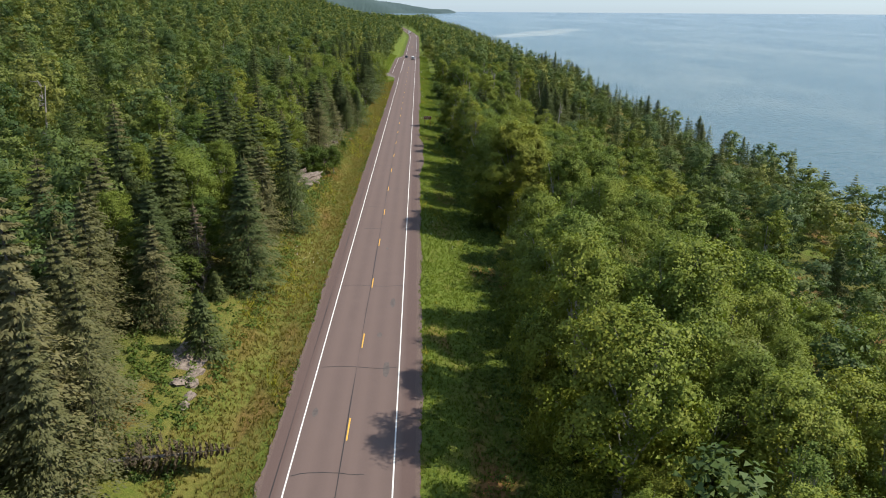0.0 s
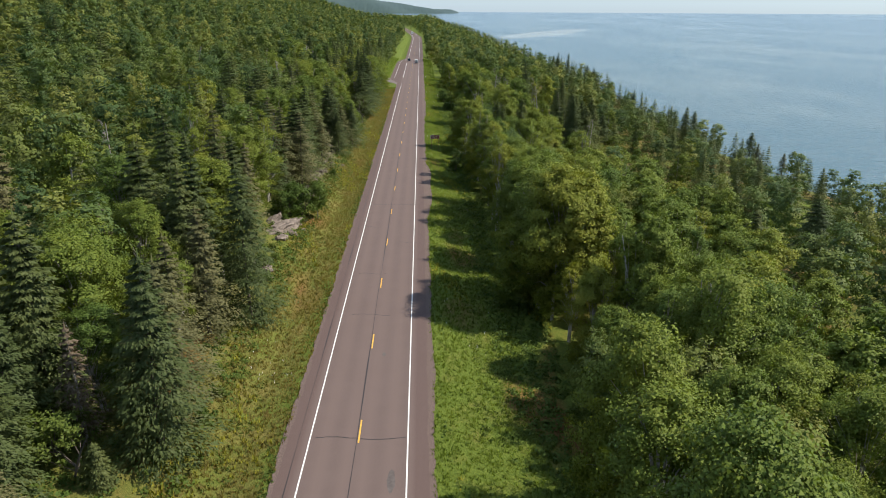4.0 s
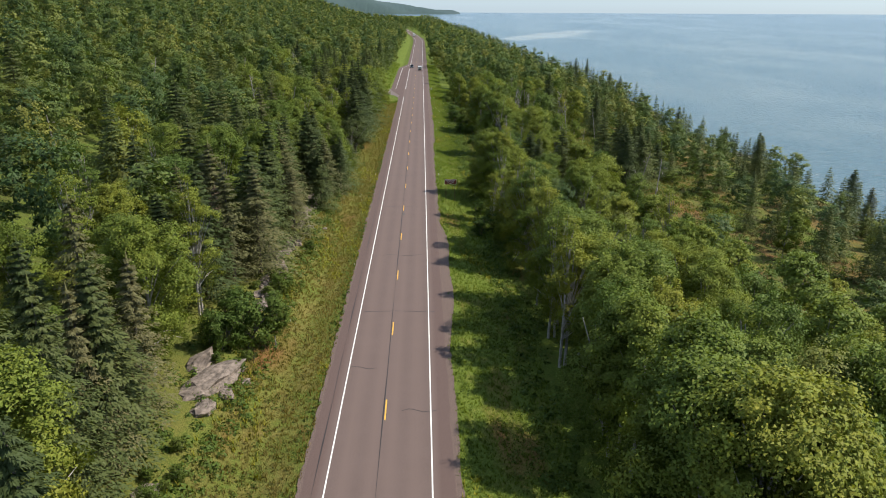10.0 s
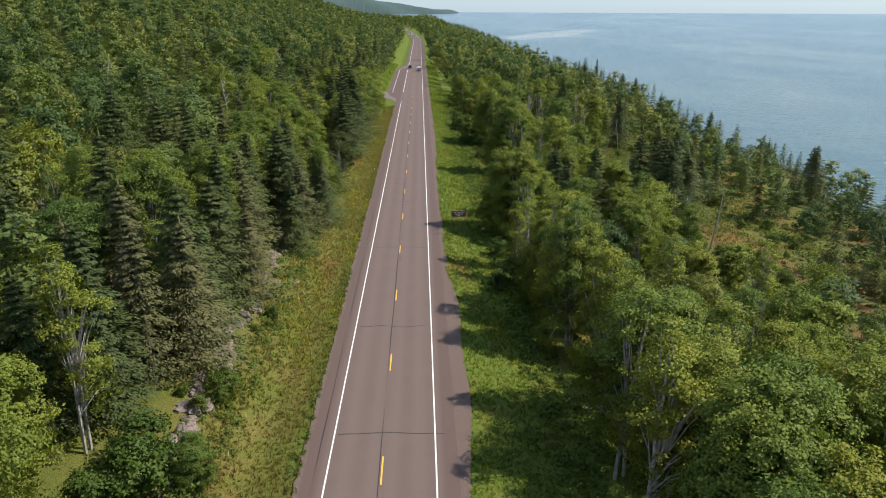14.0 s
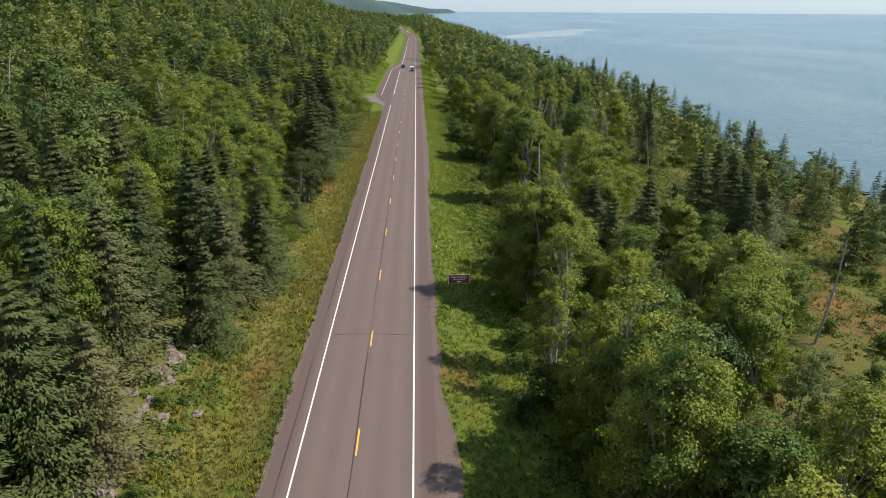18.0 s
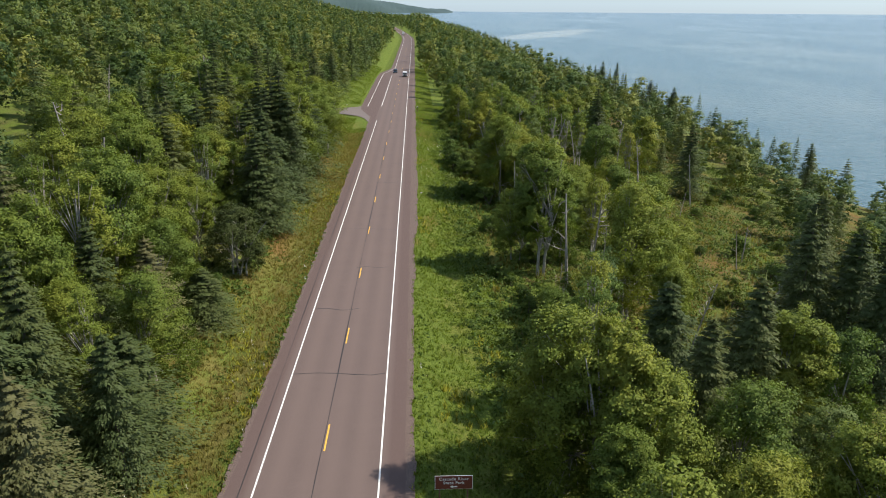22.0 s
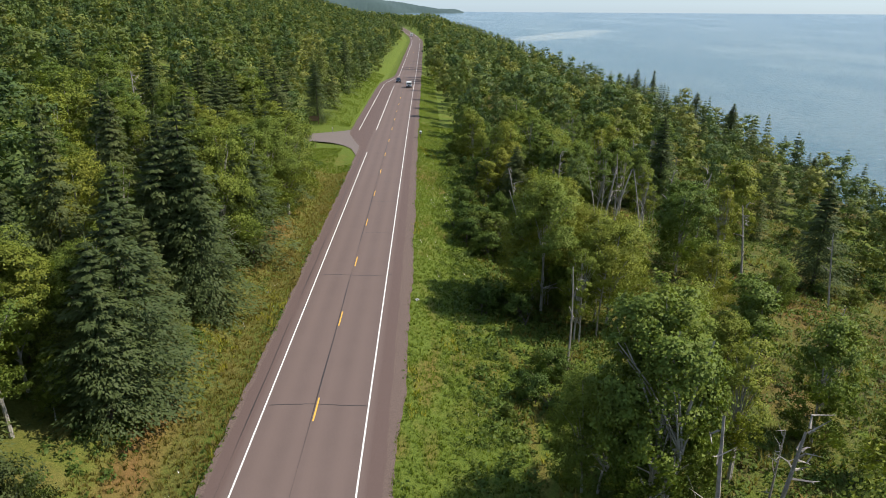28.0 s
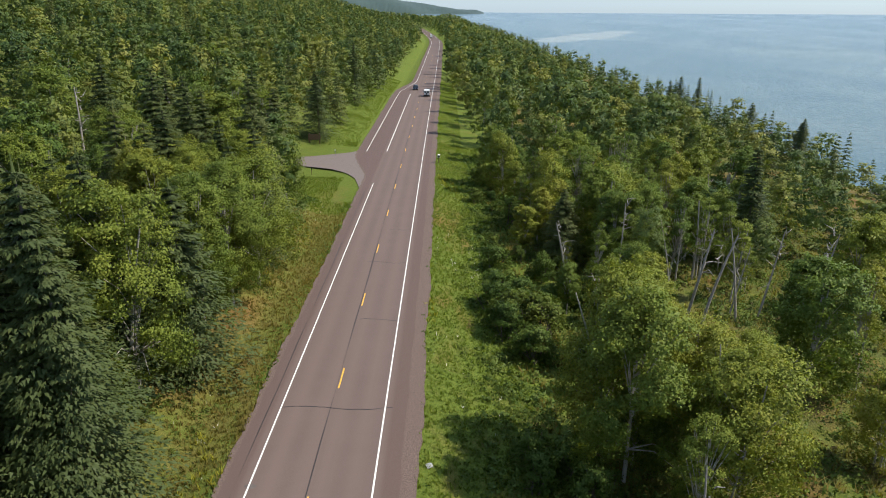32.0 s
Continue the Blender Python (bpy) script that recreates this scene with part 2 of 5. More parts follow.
def lake_water():
    m, nt, out = nodes_of("rippled_lake_water")
    p = add(nt, "ShaderNodeBsdfPrincipled", IOR=1.33)
    geo = nt.nodes.new("ShaderNodeNewGeometry")
    pos = geo.outputs["Position"]
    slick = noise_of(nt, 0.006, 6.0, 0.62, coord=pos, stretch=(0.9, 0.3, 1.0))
    band = noise_of(nt, 0.028, 5.0, 0.7, coord=pos, stretch=(0.9, 0.35, 1.0))
    calm = ramp(nt, calc(nt, "MULTIPLY_ADD", band, 0.45, calc(nt, "MULTIPLY", slick, 0.65)), [(0.50, (0, 0, 0)), (0.70, (1, 1, 1))])
    p.inputs["Base Color"].default_value = (0.035, 0.085, 0.12, 1)
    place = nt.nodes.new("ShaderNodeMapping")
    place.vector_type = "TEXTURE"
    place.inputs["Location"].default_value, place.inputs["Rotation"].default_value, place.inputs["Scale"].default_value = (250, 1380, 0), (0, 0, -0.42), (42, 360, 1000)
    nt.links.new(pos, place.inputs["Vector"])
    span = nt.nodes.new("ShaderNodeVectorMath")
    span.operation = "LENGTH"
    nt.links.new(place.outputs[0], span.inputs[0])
    # long pale slick: its sky sheen is painted as a lighter colour
    slick_sheen = ramp(nt, calc(nt, "MULTIPLY_ADD", slick, 1.6, calc(nt, "MULTIPLY", span.outputs["Value"], -0.5)), [(0.27, (0, 0, 0)), (0.43, (1, 1, 1))])
    # calm bands also get a paler base colour in place of brighter reflection
    nt.links.new(mix(nt, calc(nt, "MULTIPLY", slick_sheen, 0.9), mix(nt, calm, (0.074, 0.140, 0.168), (0.125, 0.182, 0.198)), (0.27, 0.31, 0.29)), p.inputs["Base Color"])
    nt.links.new(calc(nt, "MULTIPLY_ADD", calm, -0.05, 0.15), p.inputs["Roughness"])
    w1 = noise_of(nt, 0.65, 3.0, 0.65, coord=pos, stretch=(0.55, 0.9, 1.0))
    w2 = noise_of(nt, 0.17, 4.0, 0.65, coord=pos, stretch=(0.5, 0.9, 1.0))
    b = add(nt, "ShaderNodeBump", Strength=1.0, Distance=1.15)
    nt.links.new(calc(nt, "ADD", calc(nt, "MULTIPLY", w1, 0.8), w2), b.inputs["Height"])
    nt.links.new(b.outputs[0], p.inputs["Normal"])
    nt.links.new(p.outputs[0], out.inputs["Surface"])
    return m


M_SIDEROAD = plain("pale_grey_asphalt", (0.158, 0.130, 0.120), 0.85, vary=0.18, scale=2.5, bump=0.2)
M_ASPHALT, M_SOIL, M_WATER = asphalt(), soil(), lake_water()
# the air's haze over the bay is painted in as bluish leaf tones
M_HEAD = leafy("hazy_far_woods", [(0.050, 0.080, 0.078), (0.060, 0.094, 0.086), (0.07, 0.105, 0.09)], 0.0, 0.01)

# ---- shape of the land ----
LAKE = -12.0


def smooth(a, b, v):
    s = np.clip((np.asarray(v, float) - a) / (b - a), 0, 1)
    return s * s * (3 - 2 * s)


def road_x(y):
    y = np.asarray(y, float)
    return np.where(y > 790, -1.65e-4 * (y - 790) ** 2, 0.0)


def rise_z(x, y):
    """The land and the road climb past the bend, but not the lake bed."""
    return 13.0 * smooth(950, 1700, y) * (1 - smooth(15, 75, x))


def road_z(y):
    return -1.7 * smooth(400, 500, y) + rise_z(0.0, y)


def shore_x(y):
    y = np.asarray(y, float)
    return (100 + 9 * smooth(290, 420, y) + 2.5 * np.sin(y / 17.0) + 2 * np.sin(y / 7.3 + 1) + 12 * smooth(-60, 120, -y + 60)
            - 110 * smooth(1500, 2600, y) + 500 * smooth(3300, 4200, y))


def wob(x, y):
    return np.sin(x * 0.21 + 1.3 * np.sin(y * 0.13)) * np.cos(y * 0.17 + np.sin(x * 0.11)) + 0.5 * np.sin(x * 0.53 + y * 0.41)


def ground_z(x, y):
    x, y = np.asarray(x, float), np.asarray(y, float)
    d = x - road_x(y)
    s = shore_x(y)
    left = np.interp(-d, [0, 5.5, 7, 9, 11, 14, 18, 40, 66, 150, 300, 600, 1500], [-.09, -.05, -.4, -.6, .1, 1.0, 1.6, 4.6, 9.2, 24, 48, 85, 130])
    left = left + 17.0 * smooth(600, 1500, y) * smooth(30, 200, -d)
    flat = smooth(276, 290, y) * (1 - smooth(322, 335, y)) * (1 - smooth(18, 34, -d))
    left = left * (1 - flat) - 0.12 * flat
    right = np.interp(d, [0, 5.5, 6.6, 9, 12, 20, 45, 70, 86], [-.09, -.05, -.2, -.75, -1.2, -1.9, -3.9, -6.4, -8.6])
    k = np.clip((x - 86) / np.maximum(s - 86, 1), 0, 1)
    right = np.where(x > 86, -8.6 + (LAKE + 8.6) * k ** 1.5, right)
    right = np.where(x > s, np.maximum(LAKE - 0.35 * (x - s), -22), right)
    rough = 0.16 * smooth(7, 14, np.abs(d)) + 0.5 * smooth(20, 60, -d)
    return np.where(d < 0, left, right) + rough * wob(x, y) * (x < s) - 1.7 * smooth(400, 500, y) + rise_z(x, y)


def mesh_np(name, v, f, mat=None):
    """A mesh from arrays of vertices and of triangles or quads."""
    me = bpy.data.meshes.new(name)
    v, f = np.asarray(v, np.float32), np.asarray(f, np.int32)
    me.vertices.add(len(v))
    me.vertices.foreach_set("co", v.ravel())
    me.loops.add(f.size)
    me.loops.foreach_set("vertex_index", f.ravel())
    me.polygons.add(len(f))
    me.polygons.foreach_set("loop_start", np.arange(0, f.size, f.shape[1], dtype=np.int32))
    me.polygons.foreach_set("use_smooth", np.zeros(len(f), dtype=bool))
    me.update(calc_edges=True)
    if mat:
        me.materials.append(mat)
    return me


def leaf_mesh(name, geo, mat):
    """Foliage: loose triangles that shade softly, by the outline of the clump they belong to."""
    v, f, n = geo
    a, b, c = v[f[:, 0]], v[f[:, 1]], v[f[:, 2]]
    back = (np.cross(b - a, c - a) * n[f[:, 0]]).sum(1) < 0
    f = np.where(back[:, None], f[:, ::-1], f)
    me = mesh_np(name, v, f, mat)
    me.polygons.foreach_set("use_smooth", np.ones(len(f), dtype=bool))
    me.attributes.new("custom_normal", "FLOAT_VECTOR", "POINT").data.foreach_set("vector", np.asarray(n, np.float32).ravel())
    me.update()
    return me


def grid(xs, ys, zf):
    gx, gy = np.meshgrid(xs, ys)
    v = np.stack([gx, gy, zf(gx, gy)], -1).reshape(-1, 3)
    n, m = len(xs), len(ys)
    i = (np.arange(m - 1)[:, None] * n + np.arange(n - 1)[None, :]).ravel()
    return v, np.stack([i, i + 1, i + n + 1, i + n], 1)


def thing(name, label, category, group="", at=None):
    e = new(name)
    e.empty_display_size = 0.2
    if at is not None:
        e.matrix_world = at
    return tagged(e, label, category, group)


def part_np(name, me, parent, label=""):
    o = new(name, me)
    o.parent = parent
    return tagged(o, label)


def part(name, bm, mat, parent, label=""):
    me = bpy.data.meshes.new(name)
    bm.to_mesh(me)
    bm.free()
    me.materials.append(mat)
    return part_np(name, me, parent, label)


def box_bm(x0, x1, y0, y1, z0, z1, bevel=0.0):
    bm = bmesh.new()
    bmesh.ops.create_cube(bm, size=1.0)
    bmesh.ops.scale(bm, vec=(x1 - x0, y1 - y0, z1 - z0), verts=bm.verts)
    bmesh.ops.translate(bm, vec=((x0 + x1) / 2, (y0 + y1) / 2, (z0 + z1) / 2), verts=bm.verts)
    if bevel:
        bmesh.ops.bevel(bm, geom=bm.edges[:], offset=bevel, segments=2, affect="EDGES")
    return bm


# ---- ground, lake, road ----
xs = np.concatenate([np.array([-3000, -2200, -1600, -1200, -900, -700, -560, -450, -380, -320, -270]), np.arange(-230, -60, 8.0), np.arange(-60, -20, 2.5),
                     np.arange(-20, 14, 0.7), np.arange(14, 130, 2.0), np.array([135, 150, 180, 240, 400, 700])])
ys = np.concatenate([np.array([-600, -400, -250, -160]), np.arange(-100, 340, 2.5), np.arange(340, 700, 8.0), np.arange(700, 1800, 25.0), np.arange(1800, 4700, 100.0)])
gv, gf = grid(xs, ys, ground_z)
ground = new("ground", mesh_np("ground", gv, gf, M_SOIL))
tagged(ground, "grassy road verges and wooded slope falling to a lake", "ground", kind="structure")
for p_ in ground.data.polygons:
    p_.use_smooth = True

lx = np.concatenate([np.array([-1200, -600, -200]), np.arange(60, 260, 20.0), np.array([300, 400, 600, 900, 1300, 1800, 2400, 3000, 3600, 4200, 4700])])
ly = np.concatenate([np.array([-4600, -3000, -1500, -600]), np.arange(-200, 500, 50.0), np.array([600, 800, 1100, 1500, 2000, 2600, 3200, 3800, 4300, 4700])])
EYE_Z = 28.5
lv, lf = grid(lx, ly, lambda x, y: LAKE + (EYE_Z - 15.0 - LAKE) * smooth(1500, 4700, np.hypot(x, y - 70)) )
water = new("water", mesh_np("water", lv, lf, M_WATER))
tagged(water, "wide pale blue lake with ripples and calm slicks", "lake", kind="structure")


def strip(x0, x1, y0, y1, lift, step=6.0, thick=0.0):
    """A strip along the road between two offsets from its centre line."""
    n = max(2, int((y1 - y0) / step) + 1)
    yy = np.linspace(y0, y1, n)
    f0 = x0 if callable(x0) else (lambda y: np.full_like(y, x0))
    f1 = x1 if callable(x1) else (lambda y: np.full_like(y, x1))
    z = road_z(yy) + lift
    a = np.stack([road_x(yy) + f0(yy), yy, z], 1)
    b = np.stack([road_x(yy) + f1(yy), yy, z], 1)
    i = np.arange(n - 1)
    if not thick:
        return np.concatenate([a, b]), np.stack([i, i + n, i + n + 1, i + 1], 1)
    lo = np.array([0, 0, -thick])
    v = np.concatenate([a, b, a + lo, b + lo])
    top = np.stack([i, i + n, i + n + 1, i + 1], 1)
    sa_ = np.stack([i, i + 1, i + 1 + 2 * n, i + 2 * n], 1)
    sb_ = np.stack([i + n, i + 3 * n, i + 3 * n + 1, i + n + 1], 1)
    return v, np.concatenate([top, sa_, sb_])


def left_edge(y):
    """Left edge of the paved surface: wider along the turning lane and at the side road."""
    w = -5.25 - 3.9 * smooth(296, 318, y) * (1 - smooth(432, 480, y))
    return w + 0.05 * np.sin(y * 1.7) + 0.04 * np.sin(y * 4.1)


def right_edge(y):
    return 5.2 + 0.05 * np.sin(y * 1.3 + 1) + 0.04 * np.sin(y * 3.7)


road = new("road", mesh_np("road", *strip(left_edge, right_edge, -120, 1700, 0.0, 2.0, 0.15), M_ASPHALT))
tagged(road, "straight two-lane highway of worn reddish-grey asphalt", "road", kind="structure")


RAGGED = np.random.RandomState(5).normal(0, 1, 4000)


def ragged(y, start):
    """An uneven line: random offsets a metre apart and coarser ones beneath them."""
    k = np.arange(-150, 1850)
    return 0.06 * np.interp(y, k, RAGGED[start:start + 2000]) + 0.10 * np.interp(y, k * 5.0, RAGGED[start + 900:start + 2900])


def shoulder_out(y):
    return 5.75 + ragged(y, 0) + 0.75 * smooth(88, 100, y) * (1 - smooth(122, 134, y)) + 0.5 * smooth(196, 206, y)


def shoulder_out_left(y):
    return left_edge(y) - 0.35 - 0.6 * ragged(y, 700)


sh = new("shoulder", mesh_np("shoulder", *strip(lambda y: right_edge(y) - 0.1, shoulder_out, -120, 900, -0.012, 0.6, 0.2), M_GRAVEL))
tagged(sh, "narrow shoulder of red-brown gravel", "shoulder", kind="structure")
sh = new("shoulder", mesh_np("shoulder", *strip(shoulder_out_left, lambda y: left_edge(y) + 0.1, -120, 900, -0.012, 0.6, 0.2), M_GRAVEL))
tagged(sh, "narrow shoulder of red-brown gravel", "shoulder", kind="structure")


def mark(name, mat, x0, x1, y0, y1, lift=0.006, label=""):
    o = part_np(name, mesh_np(name, *strip(x0, x1, y0, y1, lift, 6.0), mat), road, label)
    return o


mark("edge_line", M_WHITE, 3.61, 3.72, -120, 1650, label="solid white edge line")
mark("edge_line", M_WHITE, -3.72, -3.61, -120, 293, label="solid white edge line")
mark("edge_line", M_WHITE, -7.67, -7.54, 320, 431, label="solid white edge line")
mark("edge_line", M_WHITE, lambda y: -7.67 + 3.9 * (y - 431) / 45.0, lambda y: -7.54 + 3.9 * (y - 431) / 45.0, 431, 476, label="tapering white edge line")
mark("edge_line", M_WHITE, -3.77, -3.62, 476, 1650, label="solid white edge line")
mark("turn_lane_line", M_WHITE, -3.68, -3.53, 320, 422, label="solid white turning lane line")
dash_me = None
for k in range(-5, 45):
    y = 15.24 * k
    if dash_me is None:
        dash_me = mesh_np("centre_dash", *strip(-0.06, 0.06, 0.0, 3.05, 0.006, 3.1), M_YELLOW)
    d_ = part_np("centre_dash", dash_me, road, "yellow centre line dash" if k == -5 else "")
    d_.location = (0, y, float(road_z(y + 1.5)) + 0.004)
mark("joint", M_TAR, lambda y: -0.20 + 0.03 * np.sin(y * 0.7), lambda y: -0.14 + 0.035 * np.sin(y * 0.9 + 1), -120, 600, 0.004, "dark tar seam along the middle")
mark("joint", M_TAR, lambda y: -4.52 + 0.03 * np.sin(y * 0.5), lambda y: -4.47 + 0.03 * np.sin(y * 0.8), -120, 290, 0.004, "dark seam beside the edge line")


def crack(y, x0, x1, amp, seed):
    rr = np.random.RandomState(seed)
    n = 26
    x = np.linspace(x0, x1, n)
    c = y + np.cumsum(rr.normal(0, amp, n)) * 0.12 + amp * 0.8 * np.sin(np.linspace(0, 5 + seed % 3, n))
    w = 0.03 + 0.03 * rr.rand(n)
    v = np.concatenate([np.stack([x, c - w, np.full(n, 0.005)], 1), np.stack([x, c + w, np.full(n, 0.005)], 1)])
    i = np.arange(n - 1)
    part_np("crack", mesh_np("crack", v, np.stack([i, i + 1, i + n + 1, i + n], 1), M_TAR), road, "dark sealed crack across the road")


for j, (y, x0, x1) in enumerate([(-4.2, -3.6, 1.6), (11.4, -3.3, 3.6), (31.2, -3.3, 3.6), (53.5, -2.6, 1.4), (65.6, -2.9, 0.4), (77.5, 1.3, 4.2), (97.2, -3.4, 4.4), (84.8, -3.7, -1.2),
                                 (115.5, -3.2, 3.0), (139.5, -3.2, 3.4), (162.4, -3.7, 3.5), (174.9, -3.5, 0.6), (200.2, -3.4, 3.6), (186.0, -0.5, 3.0), (225.9, -3.5, 4.2), (240.8, 0.2, 3.6),
                                 (256.0, -0.8, 3.5), (268.0, 0.8, 3.5)]):
    crack(y, x0, x1, 0.24, j)
for j, (x, y, w, l) in enumerate([(1.55, 18.0, 0.4, 0.9), (-2.9, 4.0, 0.4, 1.2), (2.6, 26.0, 0.5, 2.2), (1.2, 44.5, 0.3, 0.7), (0.05, 135.2, 0.35, 1.5), (-3.55, 217.3, 0.65, 0.35), (2.5, 11.0, 0.5, 2.5)]):
    rr = np.random.RandomState(j)
    a = np.linspace(0, 2 * np.pi, 15)[:-1]
    rad = 0.5 + 0.18 * rr.rand(14)
    v = np.stack([x + w * rad * np.cos(a), y + l * rad * np.sin(a), np.full(14, 0.0045)], 1)
    v = np.concatenate([v, [[x, y, 0.0045]]])
    i = np.arange(14)
    part_np("patch", mesh_np("patch", v, np.stack([i, (i + 1) % 14, np.full(14, 14)], 1), M_PATCH), road, "dark tar patch")

# side road
sx = np.linspace(-26, -4.9, 30)
near = np.interp(sx, [-26, -18, -12, -9, -7, -5.6, -4.9], [306.0, 306.2, 303.6, 300.5, 296.5, 290.0, 283.0])
fars = np.interp(sx, [-26, -18, -11, -8, -4.9], [313.5, 314.6, 318.6, 322, 323])
v = np.concatenate([np.stack([sx, near, np.full(30, -0.02)], 1), np.stack([sx, fars, np.full(30, -0.02)], 1)])
i = np.arange(29)
side_road = new("side_road", mesh_np("side_road", v, np.stack([i, i + 1, i + 31, i + 30], 1), M_SIDEROAD))
tagged(side_road, "short paved side road joining the highway", "road", kind="structure")

# headland across the bay
hx = np.linspace(-900, 230, 190)
hy = np.linspace(3700, 4500, 30)


def head_z(x, y):
    top = np.interp(x, [-900, -342, -176, -27, 90, 180, 215, 232], [170, 94, 68, 42, 32, 24, 10, -14])
    return -14 + (top + 14) * np.sin(np.pi * np.clip((y - 3700) / 800, 0, 1)) ** 0.7 + np.random.RandomState(3).normal(0, 0.8, x.shape) + 4 * np.sin(x * 0.021 + y * 0.013)


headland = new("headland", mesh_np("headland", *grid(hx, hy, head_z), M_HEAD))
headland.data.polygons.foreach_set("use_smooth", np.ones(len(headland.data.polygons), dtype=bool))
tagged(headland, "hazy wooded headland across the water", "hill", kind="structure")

# ---- trees: meshes ----
def tube(path, radii, sides=6):
    """A tapered round tube along a path."""
    path, radii = np.asarray(path, float), np.asarray(radii, float)
    n = len(path)
    a = np.linspace(0, 2 * np.pi, sides, endpoint=False)
    vs = []
    for k in range(n):
        t = path[min(k + 1, n - 1)] - path[max(k - 1, 0)]
        t = t / (np.linalg.norm(t) + 1e-9)
        u = np.cross(t, [0.31, 0.95, 0.07])
        u /= np.linalg.norm(u) + 1e-9
        w = np.cross(t, u)
        vs.append(path[k] + radii[k] * (np.cos(a)[:, None] * u + np.sin(a)[:, None] * w))
    i = np.arange(sides)
    fs = []
    for k in range(n - 1):
        p0, p1 = k * sides + i, k * sides + (i + 1) % sides
        q0, q1 = p0 + sides, p1 + sides
        fs += [np.stack([p0, p1, q1], 1), np.stack([p0, q1, q0], 1)]
    return np.concatenate(vs), np.concatenate(fs)


def join(pieces):
    vs, fs, o = [], [], 0
    for v, f in pieces:
        vs.append(v)
        fs.append(np.asarray(f) + o)
        o += len(v)
    return np.concatenate(vs), np.concatenate(fs)


def leaves(rr, centres, normals, size, loose=0.6, stray=0.3):
    """One small uneven triangle for each leaf spray."""
    n = len(centres)
    nrm = normals + rr.normal(0, loose, (n, 3))
    nrm /= np.linalg.norm(nrm, axis=1)[:, None] + 1e-9
    u = np.cross(nrm, rr.normal(0, 1, (n, 3)))
    u /= np.linalg.norm(u, axis=1)[:, None] + 1e-9
    w = np.cross(nrm, u)
    s = (size * (0.6 + 0.8 * rr.rand(n)))[:, None]
    v = np.stack([centres + u * s * 0.75, centres - u * s * 0.45 + w * s * 0.6, centres - u * s * (0.2 + 0.3 * rr.rand(n, 1)) - w * s * 0.6], 1).reshape(-1, 3)
    soft = normals + rr.normal(0, stray, (n, 3))
    soft /= np.linalg.norm(soft, axis=1)[:, None] + 1e-9
    return v, np.arange(3 * n).reshape(-1, 3), np.repeat(soft, 3, axis=0)


def broad_crown(rr, h, r, clumps, per, size, low=0.28, lean=(0, 0), loose=0.6, lobes=6, lump=0.30, stray=0.55):
    """A crown of rounded lobes about an egg-shaped whole, each lobe of small leaf clumps with gaps between. Returns leaves and the clump centres."""
    lc, lr = [], []
    for k in range(lobes):
        if k == 0:
            rl = r * (0.42 + 0.1 * rr.rand())
            rv = max(rl, 0.16 * h)
            c = (rr.normal(0, 0.1) * r, rr.normal(0, 0.1) * r, h - rv)
        else:
            f = ((k - 0.5 + rr.normal(0, 0.2)) / (lobes - 1)) % 1.0
            z = h * (low + (0.90 - low) * f)
            span = r * (1 - 0.62 * max(0.0, f - 0.35) ** 1.3 - 0.5 * max(0.0, 0.25 - f))
            rl = r * (0.34 + 0.16 * rr.rand())
            rv = rl * (0.8 + 0.35 * rr.rand())
            a = 2.4 * k + rr.normal(0, 0.4)
            q = max(0.1, span - rl) * (0.75 + 0.4 * rr.rand())
            c = (q * math.cos(a), q * math.sin(a), min(max(z, low * h + 0.5 * rv), h - 1.15 * rv))
        z = c[2] / h
        lc.append((c[0] + lean[0] * z, c[1] + lean[1] * z, c[2]))
        lr.append((rl, rl, rv))
    lc, lr = np.array(lc), np.array(lr)
    own = np.arange(clumps) % lobes
    ld = rr.normal(0, 1, (clumps, 3)) + np.array([0, 0, 0.35])
    ld /= np.linalg.norm(ld, axis=1)[:, None]
    cen = lc[own] + ld * lr[own] * (0.62 + 0.5 * rr.rand(clumps, 1))
    cen[:, 2] = np.maximum(cen[:, 2], low * h * 0.8)
    rad = r * (0.10 + 0.12 * rr.rand(clumps)) * (60.0 / max(clumps, 60)) ** 0.15
    idx = np.repeat(np.arange(clumps), per)
    d = rr.normal(0, 1, (len(idx), 3))
    d[:, 2] = d[:, 2] * 0.85 + 0.3
    d /= np.linalg.norm(d, axis=1)[:, None]
    q = rad[idx] * (0.3 + 1.0 * rr.rand(len(idx)))
    pts = cen[idx] + d * q[:, None] * np.array([1.1, 1.1, 0.8])
    away = pts - np.array([lean[0] * 0.6, lean[1] * 0.6, h * 0.5])
    away /= np.linalg.norm(away, axis=1)[:, None] + 1e-9
    v, f, n = leaves(rr, pts, d * lump + ld[idx] * 0.45 + away * (1.1 - lump), size, loose, stray)
    return (v, f, n), cen


def broad_trunk(rr, h, r, cen, limbs, stems=1, thick=0.13, sides=6):
    out = []
    for s in range(stems):
        off = np.array([rr.normal(0, 0.35), rr.normal(0, 0.35), 0]) * (stems > 1)
        k = np.linspace(0, 1, 7)
        bend = rr.normal(0, 0.25, 2) * (1 + stems * 0.8)
        p = np.stack([off[0] + bend[0] * k ** 1.5 * r * 0.35, off[1] + bend[1] * k ** 1.5 * r * 0.35, h * 0.9 * k - 0.3], 1)
        out.append(tube(p, thick * (1 - 0.85 * k) + 0.012, sides))
        for c in cen[rr.permutation(len(cen))[:limbs]]:
            t = min(0.85, max(0.25, c[2] / h * 0.62))
            a = p[0] + (p[-1] - p[0]) * t
            mid_ = (a + c) / 2 + np.array([0, 0, 0.15 * r])
            out.append(tube([a, mid_, c], [thick * 0.42, thick * 0.25, 0.015], 4))
    return join(out)


